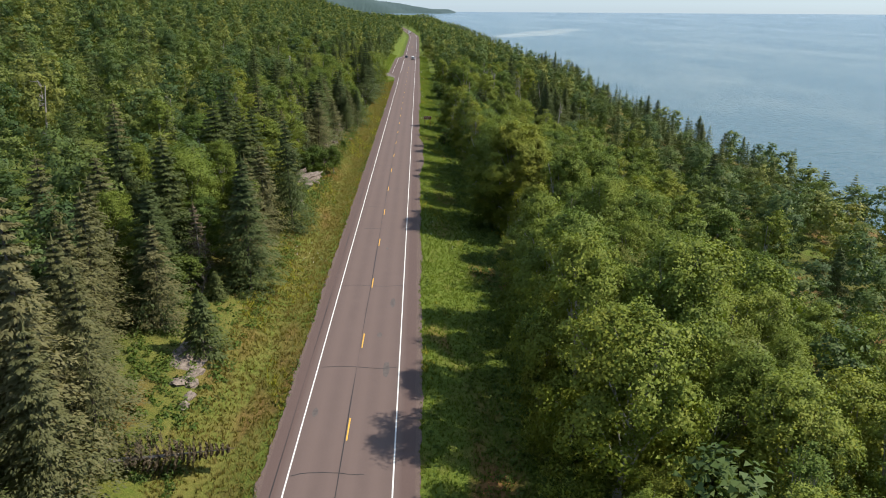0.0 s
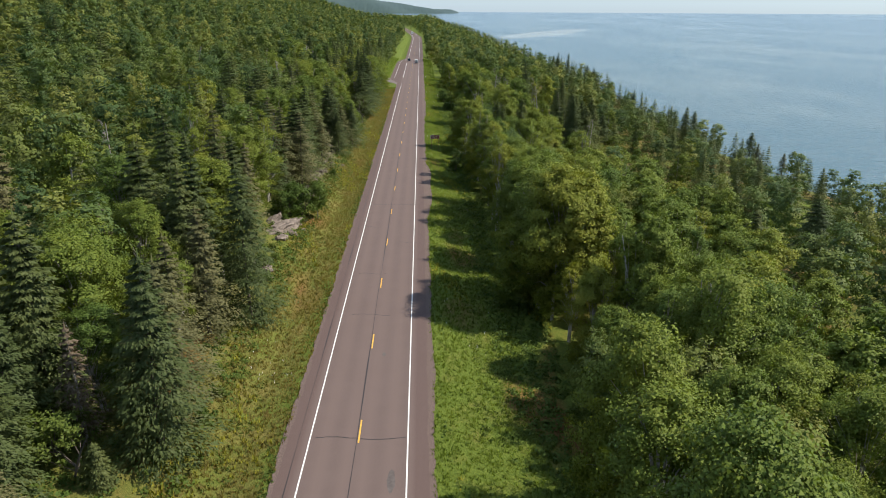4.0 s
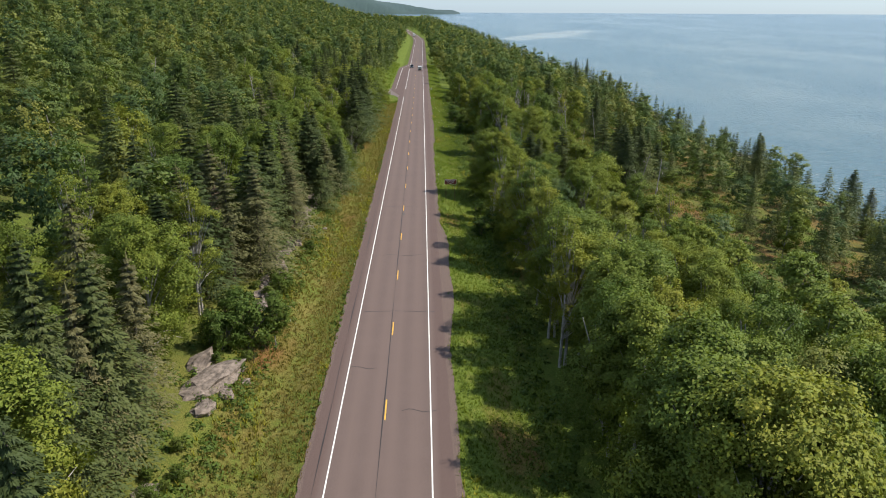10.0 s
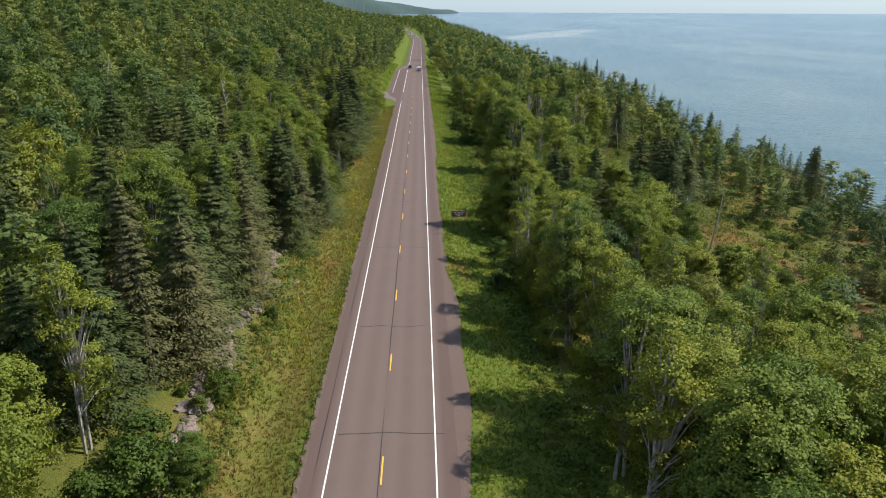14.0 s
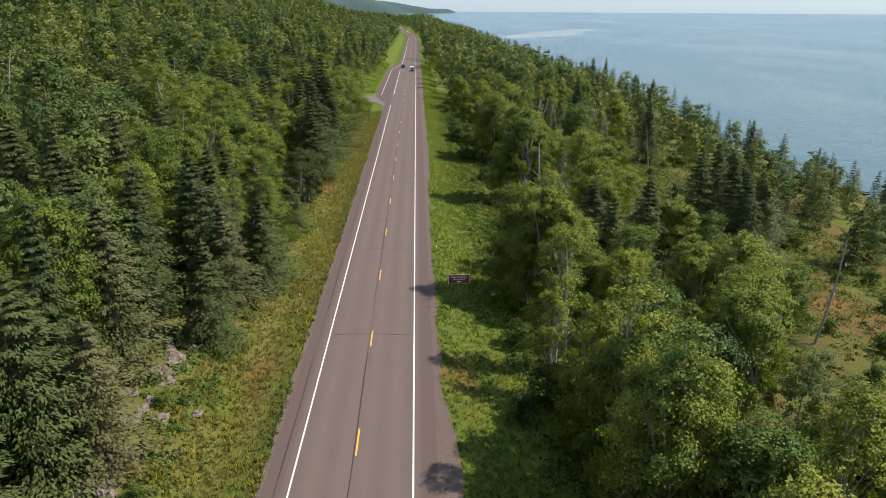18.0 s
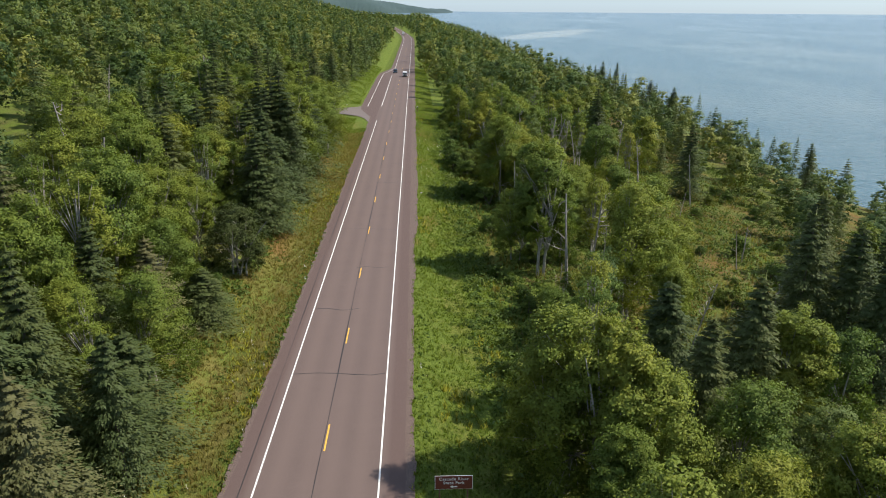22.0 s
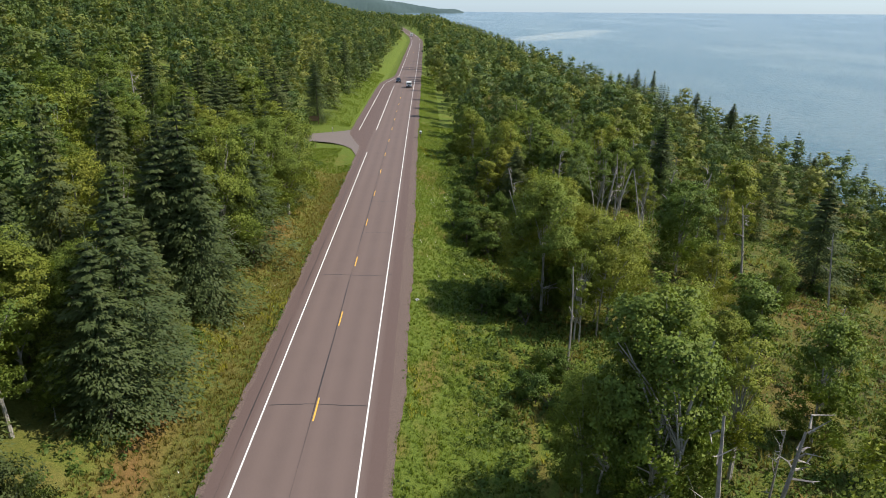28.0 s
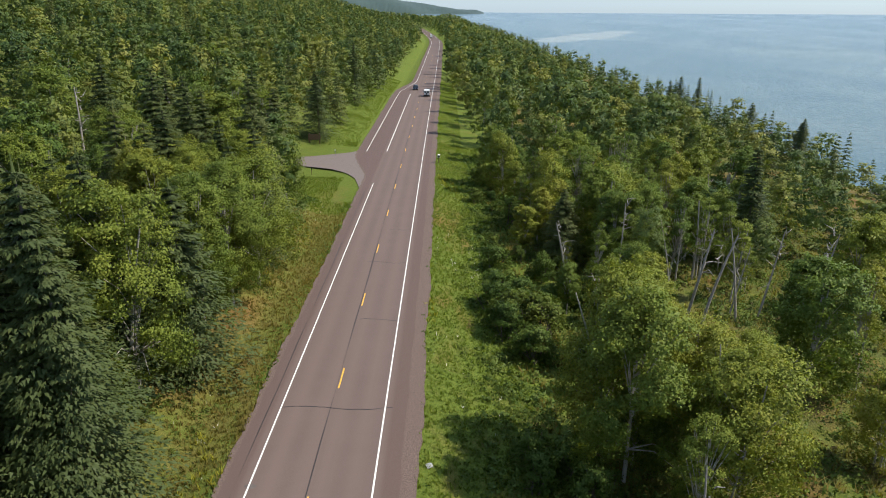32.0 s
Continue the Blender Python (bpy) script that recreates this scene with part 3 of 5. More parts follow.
def spruce_crown(rr, h, r, whorls, arms, twigs, low=0.06, ragged=0.33, size=0.0, full=1.0):
    """Whorls of drooping boughs, each a flat feathered spray of many small twigs about its rib. size: length of a twig (0: grows with the bough)."""
    k = np.repeat(np.arange(whorls), arms)
    n = len(k)
    z = h * (low + (0.98 - low) * ((k + 0.35 * rr.rand(n)) / whorls) ** 0.92)
    fall = np.clip(1 - z / h, 0, 1)
    L = (r * fall ** 1.02 * (1 - 0.35 * np.clip(1 - z / (0.16 * h + low * h), 0, 1)) + 0.12) * (1 - ragged + 1.7 * ragged * rr.rand(n))
    a = 6.2832 * np.tile(np.arange(arms), whorls) / arms + k * 0.9 + rr.normal(0, 0.25, n)
    out_, tang = np.stack([np.cos(a), np.sin(a), 0 * a], 1), np.stack([-np.sin(a), np.cos(a), 0 * a], 1)
    rise = 0.30 - 0.62 * fall - 0.18 * rr.rand(n)
    m = max(twigs, 1) * 2 + 1
    i = np.repeat(np.arange(n), m)
    t = 0.16 + 0.84 * np.tile((np.arange(m) + 0.5) / m, n) ** 0.8 + rr.normal(0, 0.03, len(i))
    side = rr.uniform(-1, 1, len(i))
    half = 0.25 * np.sin(np.clip(t, 0.05, 1) * 2.75) + 0.03
    Li = L[i]
    p = np.stack([0 * z, 0 * z, z], 1)[i] + out_[i] * (Li * t)[:, None] + tang[i] * (Li * half * side)[:, None]
    p[:, 2] += Li * (rise[i] * t - 0.16 * t * t + 0.14 * np.clip(t - 0.7, 0, 1)) - np.abs(side) * Li * half * 0.45 + rr.normal(0, 0.03, len(i)) * Li
    ln = ((0.55 * full / m ** 0.45) * (0.35 * Li + 0.65) if not size else size * (0.7 + 0.6 * rr.rand(len(i))))[:, None]
    way = out_[i] * (0.75 + 0.35 * rr.rand(len(i), 1)) + tang[i] * (side * 0.8 + rr.normal(0, 0.25, len(i)))[:, None] + np.stack([0 * t, 0 * t, -0.35 - 0.3 * np.abs(side) + rr.normal(0, 0.22, len(i))], 1)
    way /= np.linalg.norm(way, axis=1)[:, None]
    across = np.cross(way, np.array([0, 0, 1.0]) + rr.normal(0, 0.35, (len(i), 3)))
    across /= np.linalg.norm(across, axis=1)[:, None] + 1e-9
    v = np.stack([p - way * ln * 0.45 + across * ln * 0.30, p - way * ln * 0.35 - across * ln * 0.32, p + way * ln * 0.75], 1).reshape(-1, 3)
    soft = out_[i] * 0.75 + tang[i] * (side * 0.35)[:, None] + np.array([0, 0, 0.62]) + rr.normal(0, 0.25, (len(i), 3))
    soft /= np.linalg.norm(soft, axis=1)[:, None]
    nrm = np.repeat(soft, 3, axis=0)
    spike = np.array([[0.09, 0, h * 0.93], [-0.05, 0.08, h * 0.93], [0, 0, h * 1.02], [-0.05, -0.08, h * 0.93]])
    o = len(v)
    sn = spike * np.array([1, 1, 0]) + np.array([0, 0, 0.05])
    return (np.concatenate([v, spike]), np.concatenate([np.arange(o).reshape(-1, 3), [[o, o + 1, o + 2], [o + 1, o + 3, o + 2], [o + 3, o, o + 2]]]),
            np.concatenate([nrm, sn / np.linalg.norm(sn, axis=1)[:, None]]))


def spruce_trunk(rr, h, thick):
    k = np.linspace(0, 1, 6)
    return tube(np.stack([0.05 * np.sin(3 * k), 0.05 * np.cos(2 * k), h * 0.97 * k - 0.3], 1), thick * (1 - 0.9 * k) + 0.012, 6)


def bare_limbs(rr, h, r, n, low=0.35):
    out = []
    for _ in range(n):
        z, a = h * (low + (0.97 - low) * rr.rand()), rr.rand() * 6.28
        L = r * (0.4 + 0.7 * rr.rand()) * (1.15 - z / h)
        d = np.array([math.cos(a), math.sin(a), 0.35 + 0.6 * rr.rand()])
        p0 = np.array([0, 0, z])
        p1 = p0 + d * L * 0.5 + rr.normal(0, 0.1, 3)
        p2 = p0 + d * L + rr.normal(0, 0.25, 3)
        out.append(join([tube([p0, p1, p2], [0.05, 0.034, 0.01], 4), tube([p1, p1 + np.array([d[1], -d[0], 0.5]) * L * 0.35], [0.025, 0.008], 3)]))
    return out


rng = np.random.RandomState(11)
KINDS = {}


def kind(name, trunk_me, crown_me, h, thing_name, label, category, group):
    KINDS.setdefault(name, []).append((trunk_me, crown_me, h, thing_name, label, category, group))


for j in range(6):       # birches and aspens, 12 m tall as built
    r = [3.6, 4.2, 3.2, 4.4, 3.8, 3.1][j]
    lv_, cen = broad_crown(rng, 12.0, r, 240 + 4 * j, 70, 0.150, [0.08, 0.05, 0.14, 0.06, 0.04, 0.2][j], (rng.normal(0, .6), rng.normal(0, .6)), lobes=12 + j % 4)
    kind("birch", mesh_np("trunk", *broad_trunk(rng, 12.0, r, cen, 8, 1 + j % 2), M_BIRCHBARK), leaf_mesh("crown", lv_, M_BIRCH), 12.0,
         "birch_tree", "leafy green birch with a pale trunk beside the highway", "tree", "roadside birches")
for j in range(6):       # the same, finer in leaf, for the trees that stand next to the road
    r = [3.6, 4.2, 3.2, 4.4, 3.8, 3.1][j]
    lv_, cen = broad_crown(rng, 12.0, r, 330 + 6 * j, 125, 0.100, [0.14, 0.08, 0.24, 0.18, 0.10, 0.28][j], (rng.normal(0, .6), rng.normal(0, .6)), lobes=13 + j % 4)
    kind("fine_birch", mesh_np("trunk", *broad_trunk(rng, 12.0, r, cen, 17, 1 + j % 2), M_BIRCHBARK), leaf_mesh("crown", lv_, M_BIRCH), 12.0,
         "birch_tree", "leafy green birch with a pale trunk beside the highway", "tree", "roadside birches")
for j in range(3):       # thin open birches with bare limbs showing
    lv_, cen = broad_crown(rng, 12.0, 2.5, 150, 80, 0.095, 0.26, lobes=9)
    kind("thin_birch", mesh_np("trunk", *broad_trunk(rng, 12.0, 2.3, cen, 20, 2, 0.12), M_BIRCHBARK), leaf_mesh("crown", lv_, M_BIRCH), 12.0,
         "thin_birch_tree", "sparse birch with pale bare limbs showing through", "tree", "sparse birches")
for j in range(5):       # spruces, 15 m tall
    r = [4.6, 4.1, 5.0, 3.8, 4.4][j]
    kind("spruce", mesh_np("trunk", *spruce_trunk(rng, 15.0, 0.2), M_BARK), leaf_mesh("crown", spruce_crown(rng, 15.0, r, 24, 9, 40, [0.06, 0.1, 0.04, 0.12, 0.08][j], 0.46, 0.22), M_SPRUCE), 15.0,
         "spruce_tree", "dark green spruce with drooping boughs", "conifer", "roadside spruces")
for j in range(3):       # greyed spruces
    kind("grey_spruce", mesh_np("trunk", *spruce_trunk(rng, 15.0, 0.2), M_BARK), leaf_mesh("crown", spruce_crown(rng, 15.0, 3.6 + 0.35 * j, 24, 8, 32, 0.08, 0.5, 0.20), M_GREYSPRUCE), 15.0,
         "grey_spruce_tree", "ailing spruce with thin greyish brown needles", "conifer", "greyed spruces")
for j in range(2):
    kind("young_spruce", mesh_np("trunk", *spruce_trunk(rng, 4.0, 0.07), M_BARK), leaf_mesh("crown", spruce_crown(rng, 4.0, 1.55, 15, 10, 14, 0.03, 0.3, 0.17), M_SPRUCE), 4.0,
         "young_spruce", "small young spruce at the edge of the grass", "conifer", "young spruces")
for j in range(3):
    lv_, cen = broad_crown(rng, 2.2, 1.4, 80, 60, 0.075, 0.05, lobes=8)
    kind("bush", mesh_np("trunk", *broad_trunk(rng, 2.0, 1.3, cen, 6, 3, 0.04, 4), M_BARK), leaf_mesh("crown", lv_, M_BUSH), 2.2,
         "bush", "low green bush on the grassy verge", "bush", "verge bushes")
lv_, cen = broad_crown(rng, 6.5, 3.2, 230, 110, 0.095, 0.10, lobes=12)
kind("mountain_ash", mesh_np("trunk", *broad_trunk(rng, 6.0, 3.2, cen, 9, 5, 0.09), M_BIRCHBARK), leaf_mesh("crown", lv_, M_ASHLEAF), 6.5,
     "russet_tree", "broad multi-stemmed tree with brownish leaves", "tree", "russet trees")
for j in range(4):
    k = np.linspace(0, 1, 6)
    t_ = tube(np.stack([rng.normal(0, .25) * k ** 2, rng.normal(0, .25) * k ** 2, 8.0 * k - 0.3], 1), 0.105 * (1 - 0.75 * k) + 0.015, 6)
    kind("snag", mesh_np("trunk", *join([t_]), M_DEADWOOD), [mesh_np("limb", *q, M_DEADWOOD) for q in bare_limbs(rng, 8.0, 1.9, [5, 8, 11, 3][j])], 8.0,
         "dead_tree", "bleached dead birch with bare broken limbs", "dead tree", "dead trees")

for j in range(2):
    kind("dead_spruce", mesh_np("trunk", *spruce_trunk(rng, 9.0, 0.13), M_DEADWOOD), leaf_mesh("crown", spruce_crown(rng, 9.0, 2.0, 18, 7, 14, 0.05, 0.5, 0.17), M_DEADNEEDLE), 9.0,
         "dead_spruce_tree", "dead standing spruce with brown bare boughs", "dead tree", "dead spruces")

placed = []


def ground_at(x, y):
    return float(ground_z(x, y))


def plant(name, spots, lean=0.0):
    """Trees of one kind at (x, y, height)."""
    for x, y, h in spots:
        use = "fine_birch" if name == "birch" and abs(x) < 33 and y < 262 else name
        k = KINDS[use][rng.randint(len(KINDS[use]))]
        s = h / k[2]
        wide = s * (0.88 + 0.3 * rng.rand()) if name not in ("spruce", "grey_spruce") else (0.45 * s + 0.55) * (0.92 + 0.38 * rng.rand())
        m = Matrix.Translation((x, y, ground_at(x, y))) @ Euler((rng.normal(0, 0.02) + lean * rng.normal(), rng.normal(0, 0.02) + lean * rng.normal(), rng.rand() * 6.28)).to_matrix().to_4x4() @ Matrix.Diagonal((wide, wide, s, 1))
        e = thing(k[3], k[4], k[5], k[6], m)
        for me in [k[0]] + (k[1] if isinstance(k[1], list) else [k[1]]):
            part_np(me.name.split(".")[0], me, e)
        placed.append((x, y, (0.8 if name in ("bush", "young_spruce", "snag") else 2.2) * min(1.3, s)))


plant("spruce", [(-17.9, 69.2, 15), (-19.7, 97.1, 15), (-17.1, 109.3, 15), (-15.9, 145.9, 14), (-29.4, 36.4, 13), (-17.3, 53.7, 16.3), (-17.9, 50.4, 15.6), (-26.8, 117.3, 16), (-22.5, 94.3, 12), (-22.8, 138.3, 14), (-18.9, 137.6, 14), (-15.3, 149.5, 14), (49.5, 74.1, 10), (48.2, 182.2, 12), (48.3, 175.2, 12), (51.7, 176.5, 11), (-19.3, 141.7, 13.3), (-12.0, 153.6, 7.9), (-11.4, 149.7, 10.1), (-16.7, 152.0, 11), (-17.8, 162.9, 11), (-23.5, 225.5, 17), (-21.3, 203.0, 15), (-17.7, 223.5, 16), (-15.2, 227.6, 17), (-11.5, 230.5, 15)])
plant("spruce", [(23.7, 152.0, 11.7), (28.8, 156.5, 13.1), (40.3, 170.1, 14.5), (44.4, 169.3, 13.8), (47.5, 167.2, 11.5), (-15.2, 219.7, 17.3), (-12.5, 200.8, 14.9), (-13.3, 207.0, 11.1), (-13.1, 197.3, 13), (-11.6, 255.3, 15.5), (-30.8, 281.0, 16), (-23.1, 273.7, 15), (-40.8, 283.8, 16), (-17.5, 381.5, 17), (-18.5, 329.9, 14), (53.8, 232.7, 13.7)])
plant("grey_spruce", [(-19.1, 16.5, 10.4), (-26.8, 25.8, 14), (-37.5, 55.4, 14), (-15.0, 38.1, 12.9), (-18.2, 68.1, 13.6), (-18.1, 102.0, 14.0), (-23.6, 102.0, 13), (-16.0, 105.5, 13), (-18.1, 74.9, 13), (-18.9, 149.2, 8.0), (-26.0, 168.5, 15), (-16.3, 145.2, 11), (-13.1, 143.8, 10)])
plant("birch", [(-34.6, 63.3, 13), (-29.4, 41.9, 12), (-20.7, 46.9, 12), (-25.5, 23.8, 10.9), (-22.9, 39.8, 12.5), (-29.4, 81.0, 11.7), (-23.5, 87.2, 11.7), (-11.0, 88.7, 5.9), (-39.2, 128.8, 13), (-58.2, 167.9, 13), (-26.9, 128.4, 12), (-32.5, 127.0, 12), (17.2, 0.8, 17.5), (24.5, 0.8, 18.2), (27.6, 33.1, 15.5), (43.0, 37.4, 11.3), (19.1, 62.8, 16.7), (24.7, 44.3, 16.2), (17.2, 17.1, 13.5), (32.7, 35.9, 13), (35.8, 29.7, 12.5), (24.6, 24.3, 12), (40.0, 89.0, 12.5), (46.7, 79.4, 11), (18.8, 82.0, 13.5), (47.3, 33.4, 12), (15.6, 5.1, 10), (21.0, 55.4, 16.6)])
plant("birch", [(17.9, 58.5, 16.0), (23.2, 87.4, 13.2), (19.4, 90.7, 12.9), (19.1, 102.3, 12.6), (17.8, 73.7, 13.5), (41.5, 114.6, 9.9), (28.3, 132.2, 11.4), (26.8, 94.3, 12), (33.3, 67.5, 13), (27.2, 73.3, 14), (25.9, 59.7, 13), (20.9, 87.3, 10), (19.4, 111.1, 11), (15.8, 123.6, 11), (24.4, 105.9, 10), (30.4, 112.5, 8), (37.1, 116.3, 8), (27.6, 78.6, 12), (18.3, 126.0, 10), (25.1, 147.4, 10), (30.7, 97.9, 11), (17.9, 192.5, 9), (27.1, 205.6, 10), (19.7, 128.4, 11.6), (25.9, 125.2, 12.5), (16.9, 147.8, 12.7), (-17.3, 157.8, 8.2), (-12.9, 160.3, 8.8)])
plant("birch", [(-22.3, 179.1, 10), (-19.3, 178.7, 11), (-41.3, 211.9, 13), (-34.6, 215.0, 12), (-37.0, 242.3, 13), (-16.2, 196.3, 5), (15.2, 149.2, 12.4), (14.0, 152.4, 8.5), (31.7, 156.9, 10.4), (17.2, 144.0, 8.8), (20.3, 188.4, 15.7), (33.6, 185.0, 8.1), (26.7, 140.7, 5), (27.1, 137.7, 6), (60.1, 192.3, 8), (19.2, 147.1, 10.5), (-13.6, 225.4, 15.0), (-11.8, 242.8, 13.6), (-13.0, 231.7, 7.9), (-28.6, 259.1, 13), (-33.8, 250.0, 14), (-42.5, 255.2, 14), (-32.3, 293.9, 12), (-24.3, 218.0, 12), (-27.8, 313.7, 12), (-22.9, 229.8, 8), (19.2, 220.2, 13.4)])
plant("birch", [(25.2, 223.9, 10.6), (24.0, 235.7, 10.3), (37.9, 234.0, 11.4), (37.7, 224.0, 7.6), (24.1, 202.0, 9.7), (29.4, 201.6, 9.0), (26.4, 201.5, 9.4), (46.7, 226.8, 5.2), (51.3, 252.5, 11.7), (28.9, 268.3, 11.4), (17.5, 263.4, 6.4), (30.3, 259.0, 10.6), (46.2, 289.0, 11.4), (48.8, 277.8, 9.6), (16.9, 292.4, 10.5), (23.7, 280.8, 11.6)])
plant("thin_birch", [(-29.4, 68.4, 13), (-28.4, 89.1, 14.1), (-37.6, 110.0, 12), (28.2, 75.0, 11), (20.6, 165.1, 10.5)])
plant("bush", [(-19.7, 26.1, 4.1), (-15.4, 92.6, 3.7), (-15.5, 86.2, 3.8), (14.3, 241.7, 4.1)])
plant("spruce", [(-18.4, 118.8, 7.4), (-13.2, 137.4, 9.1), (45.8, 177.9, 14.3), (55.3, 180.7, 8.2), (-26.1, 207.5, 13.1), (-21.9, 211.4, 18.3), (-16.9, 210.2, 14.0), (-13.4, 216.5, 18.8), (-12.5, 170.9, 5.2), (-20.8, 183.0, 6.2), (-18.6, 291.2, 15.8), (-19.7, 229.1, 13.1), (-21.0, 249.5, 14.7), (21.7, 261.8, 9.5), (91.4, 206.5, 10.4)])
plant("grey_spruce", [(-14.3, 119.6, 10.0), (-18.9, 113.3, 9.1)])
plant("birch", [(-23.8, 131.9, 4.6), (22.4, 140.8, 9.5), (17.0, 119.5, 11.8), (33.5, 142.1, 11.0), (34.2, 122.1, 5.5), (19.6, 117.3, 8.5), (20.2, 222.3, 6.7), (-11.8, 248.4, 13.2), (-19.4, 237.8, 11.3), (26.9, 262.2, 11.7), (28.9, 225.7, 8.7), (38.9, 237.9, 11.3), (15.5, 298.4, 10.4), (32.5, 303.5, 9.0), (56.1, 312.7, 11.7), (50.6, 285.6, 12.1), (20.7, 83.5, 13.9), (27.3, 176.5, 14.4)])
plant("thin_birch", [(15.4, 135.0, 12.5)])
plant("bush", [(14.1, 130.0, 3.7), (23.3, 248.8, 4.5), (15.2, 247.2, 3.2), (15.1, 236.0, 3.2)])
plant("grey_spruce", [(-18.6, 1.5, 11.0), (-21.8, 5.0, 12.5), (-23.6, 10.5, 12.0), (-21.0, -3.5, 14.0), (-16.6, -9.5, 13.0)])
plant("young_spruce", [(-13.9, 12.4, 6.4), (-16.0, 24.2, 3.3), (-20.1, 17.1, 8.5), (-15.1, 177.6, 2.1), (-15.2, 135.4, 2.2), (30.8, 162.0, 4.5), (79.6, 228.7, 5.0), (36.7, 127.3, 3.0)])
plant("spruce", [(-13.3, 28.1, 15.4), (-12.6, 51.7, 16.2), (-17.6, 62.9, 16.0), (-17.6, 121.8, 15.5), (-12.0, 215.5, 15.3), (-20.7, 190.1, 15.9), (-14.6, 266.9, 18.3), (-15.0, 215.3, 15.7), (57.2, 73.1, 13.0), (57.1, 32.8, 9.0), (44.1, 164.4, 13.0)])
plant("spruce", [(55.1, 194.4, 11.0), (-26.6, 233.0, 17.0), (-23.4, 248.3, 16.0), (-21.9, 265.9, 16.0), (-85.1, 169.0, 17.0), (-71.2, 160.6, 16.0), (-38.9, 149.8, 16.0), (-31.8, 146.6, 15.0), (-17.4, 118.1, 13.0), (82.3, 189.4, 12.3), (90.1, 163.6, 10.5), (83.7, 247.1, 11.0), (92.1, 348.0, 12.5), (93.8, 352.0, 11.5), (89.7, 431.2, 15.0), (96.0, 431.0, 15.5), (88.0, 437.0, 13.0), (100.0, 395.0, 12.0), (90.0, 300.0, 7.0)])
plant("grey_spruce", [(-15.8, -4.7, 15.0), (-17.5, 130.2, 13.4), (-18.2, -7.3, 19.9), (-30.0, 20.0, 15.0), (-23.8, 13.7, 14.0), (-19.8, -2.4, 15.0), (-14.9, 33.0, 13.0), (93.0, 151.5, 7.5), (86.0, 151.0, 9.0)])
plant("bush", [(-13.4, 88.0, 5.0), (-12.7, 101.5, 2.2), (-12.4, 100.3, 1.4), (19.8, 191.6, 2.5), (16.3, 241.0, 4.2), (16.7, 275.5, 4.4), (13.1, 247.1, 3.6), (15.6, 237.1, 2.9), (13.3, 240.2, 3.5), (18.7, 254.9, 3.3), (13.5, 218.7, 2.7), (19.3, 234.6, 3.1), (17.5, 200.3, 2.3), (11.3, 127.4, 2.4), (12.8, 139.0, 2.4)])
plant("birch", [(19.5, 223.5, 13.2), (31.4, 20.6, 12.5), (20.9, 10.3, 12.0), (30.4, 40.0, 12.5), (19.8, 25.1, 10.5), (19.0, -5.2, 11.0), (32.7, 0.2, 11.0), (30.6, -9.0, 10.0), (41.4, 22.7, 11.0), (79.3, 78.3, 9.0), (29.0, 85.7, 12.5), (57.7, 126.7, 8.0)])
plant("birch", [(33.6, 71.7, 12.0), (35.9, 156.8, 9.0), (40.2, 145.6, 7.5), (34.1, 207.6, 10.0), (24.6, 218.2, 11.0), (35.8, 199.5, 10.0), (38.6, 194.6, 6.5), (64.6, 342.4, 9.0), (-35.7, 306.3, 12.0), (-45.8, 262.3, 13.0), (-46.9, 282.0, 13.0), (-49.5, 362.5, 12.0), (-27.1, 94.8, 12.0)])
plant("dead_spruce", [(24.9, 117.5, 7.2), (-19.0, 29.0, 9.0), (-24.5, 48.5, 11.0), (-20.5, 104.5, 10.5)])
plant("mountain_ash", [(-12.6, 182.9, 7.6)])
plant("thin_birch", [(14.2, 130.9, 9.2), (-31.6, 118.1, 12.0), (18.8, 160.6, 12.0), (17.6, 157.8, 11.5), (20.4, 156.2, 8.5), (18.5, 369.1, 10.0), (-28.8, 264.8, 12.0), (-42.4, 134.4, 12.0), (21.4, 214.3, 9.0)])
plant("snag", [(22.5, 184.5, 11.2), (27.9, 190.3, 7.3), (46.5, 215.9, 5.0), (38.6, 203.6, 5.0), (19.8, 209.4, 8.9), (21.3, 178.9, 3.7), (32.3, 128.2, 6.0), (31.0, 132.8, 4.3), (41.7, 149.0, 7.3), (42.6, 144.0, 11.2), (25.3, 136.7, 2.7), (21.0, 183.2, 2.4), (30.7, 244.2, 11.6), (31.2, 241.7, 11.5), (37.4, 247.9, 10.5), (37.3, 249.3, 8.0), (40.6, 249.9, 9.9), (45.8, 249.1, 10.4), (39.4, 238.9, 3.3), (40.8, 232.2, 4.1), (25.3, 223.9, 4.4), (45.4, 164.5, 8.2), (47.0, 164.9, 8.5), (27.8, 138.2, 5.7), (23.7, 215.6, 7.2), (46.3, 194.8, 5.6)], 0.1)

plant("snag", [(28.5, 173.0, 9.2), (31.0, 174.2, 6.8), (31.1, 170.8, 7.4), (40.8, 176.2, 5.2), (48.3, 197.9, 5.6), (25.0, 185.6, 10.8), (20.8, 180.5, 4.4)], 0.13)

# tall birches whose shade lies on the road
plant("birch", [(17.8, y_, 17.4 + 0.8 * math.sin(y_)) for y_ in (-8.5, 9.8)])
plant("birch", [(18.2, y_, 15.8 + 0.8 * math.sin(y_)) for y_ in (23.0,)])
plant("birch", [(18.2, 70.6, 14.6)])
plant("thin_birch", [(16.8, 87.8, 14.6), (16.8, 94.0, 14.4), (16.6, 102.2, 14.4), (16.6, 113.6, 14.8), (16.2, 119.2, 14.4)])
plant("birch", [(18.9, 55.2, 17.2)])
plant("birch", [(20.6, y_, 10.0 + 0.8 * math.sin(y_)) for y_ in (30.0, 37.5, 44.5)])
plant("birch", [(18.6, 97.0, 13.6), (17.0, 114.5, 13.0)])

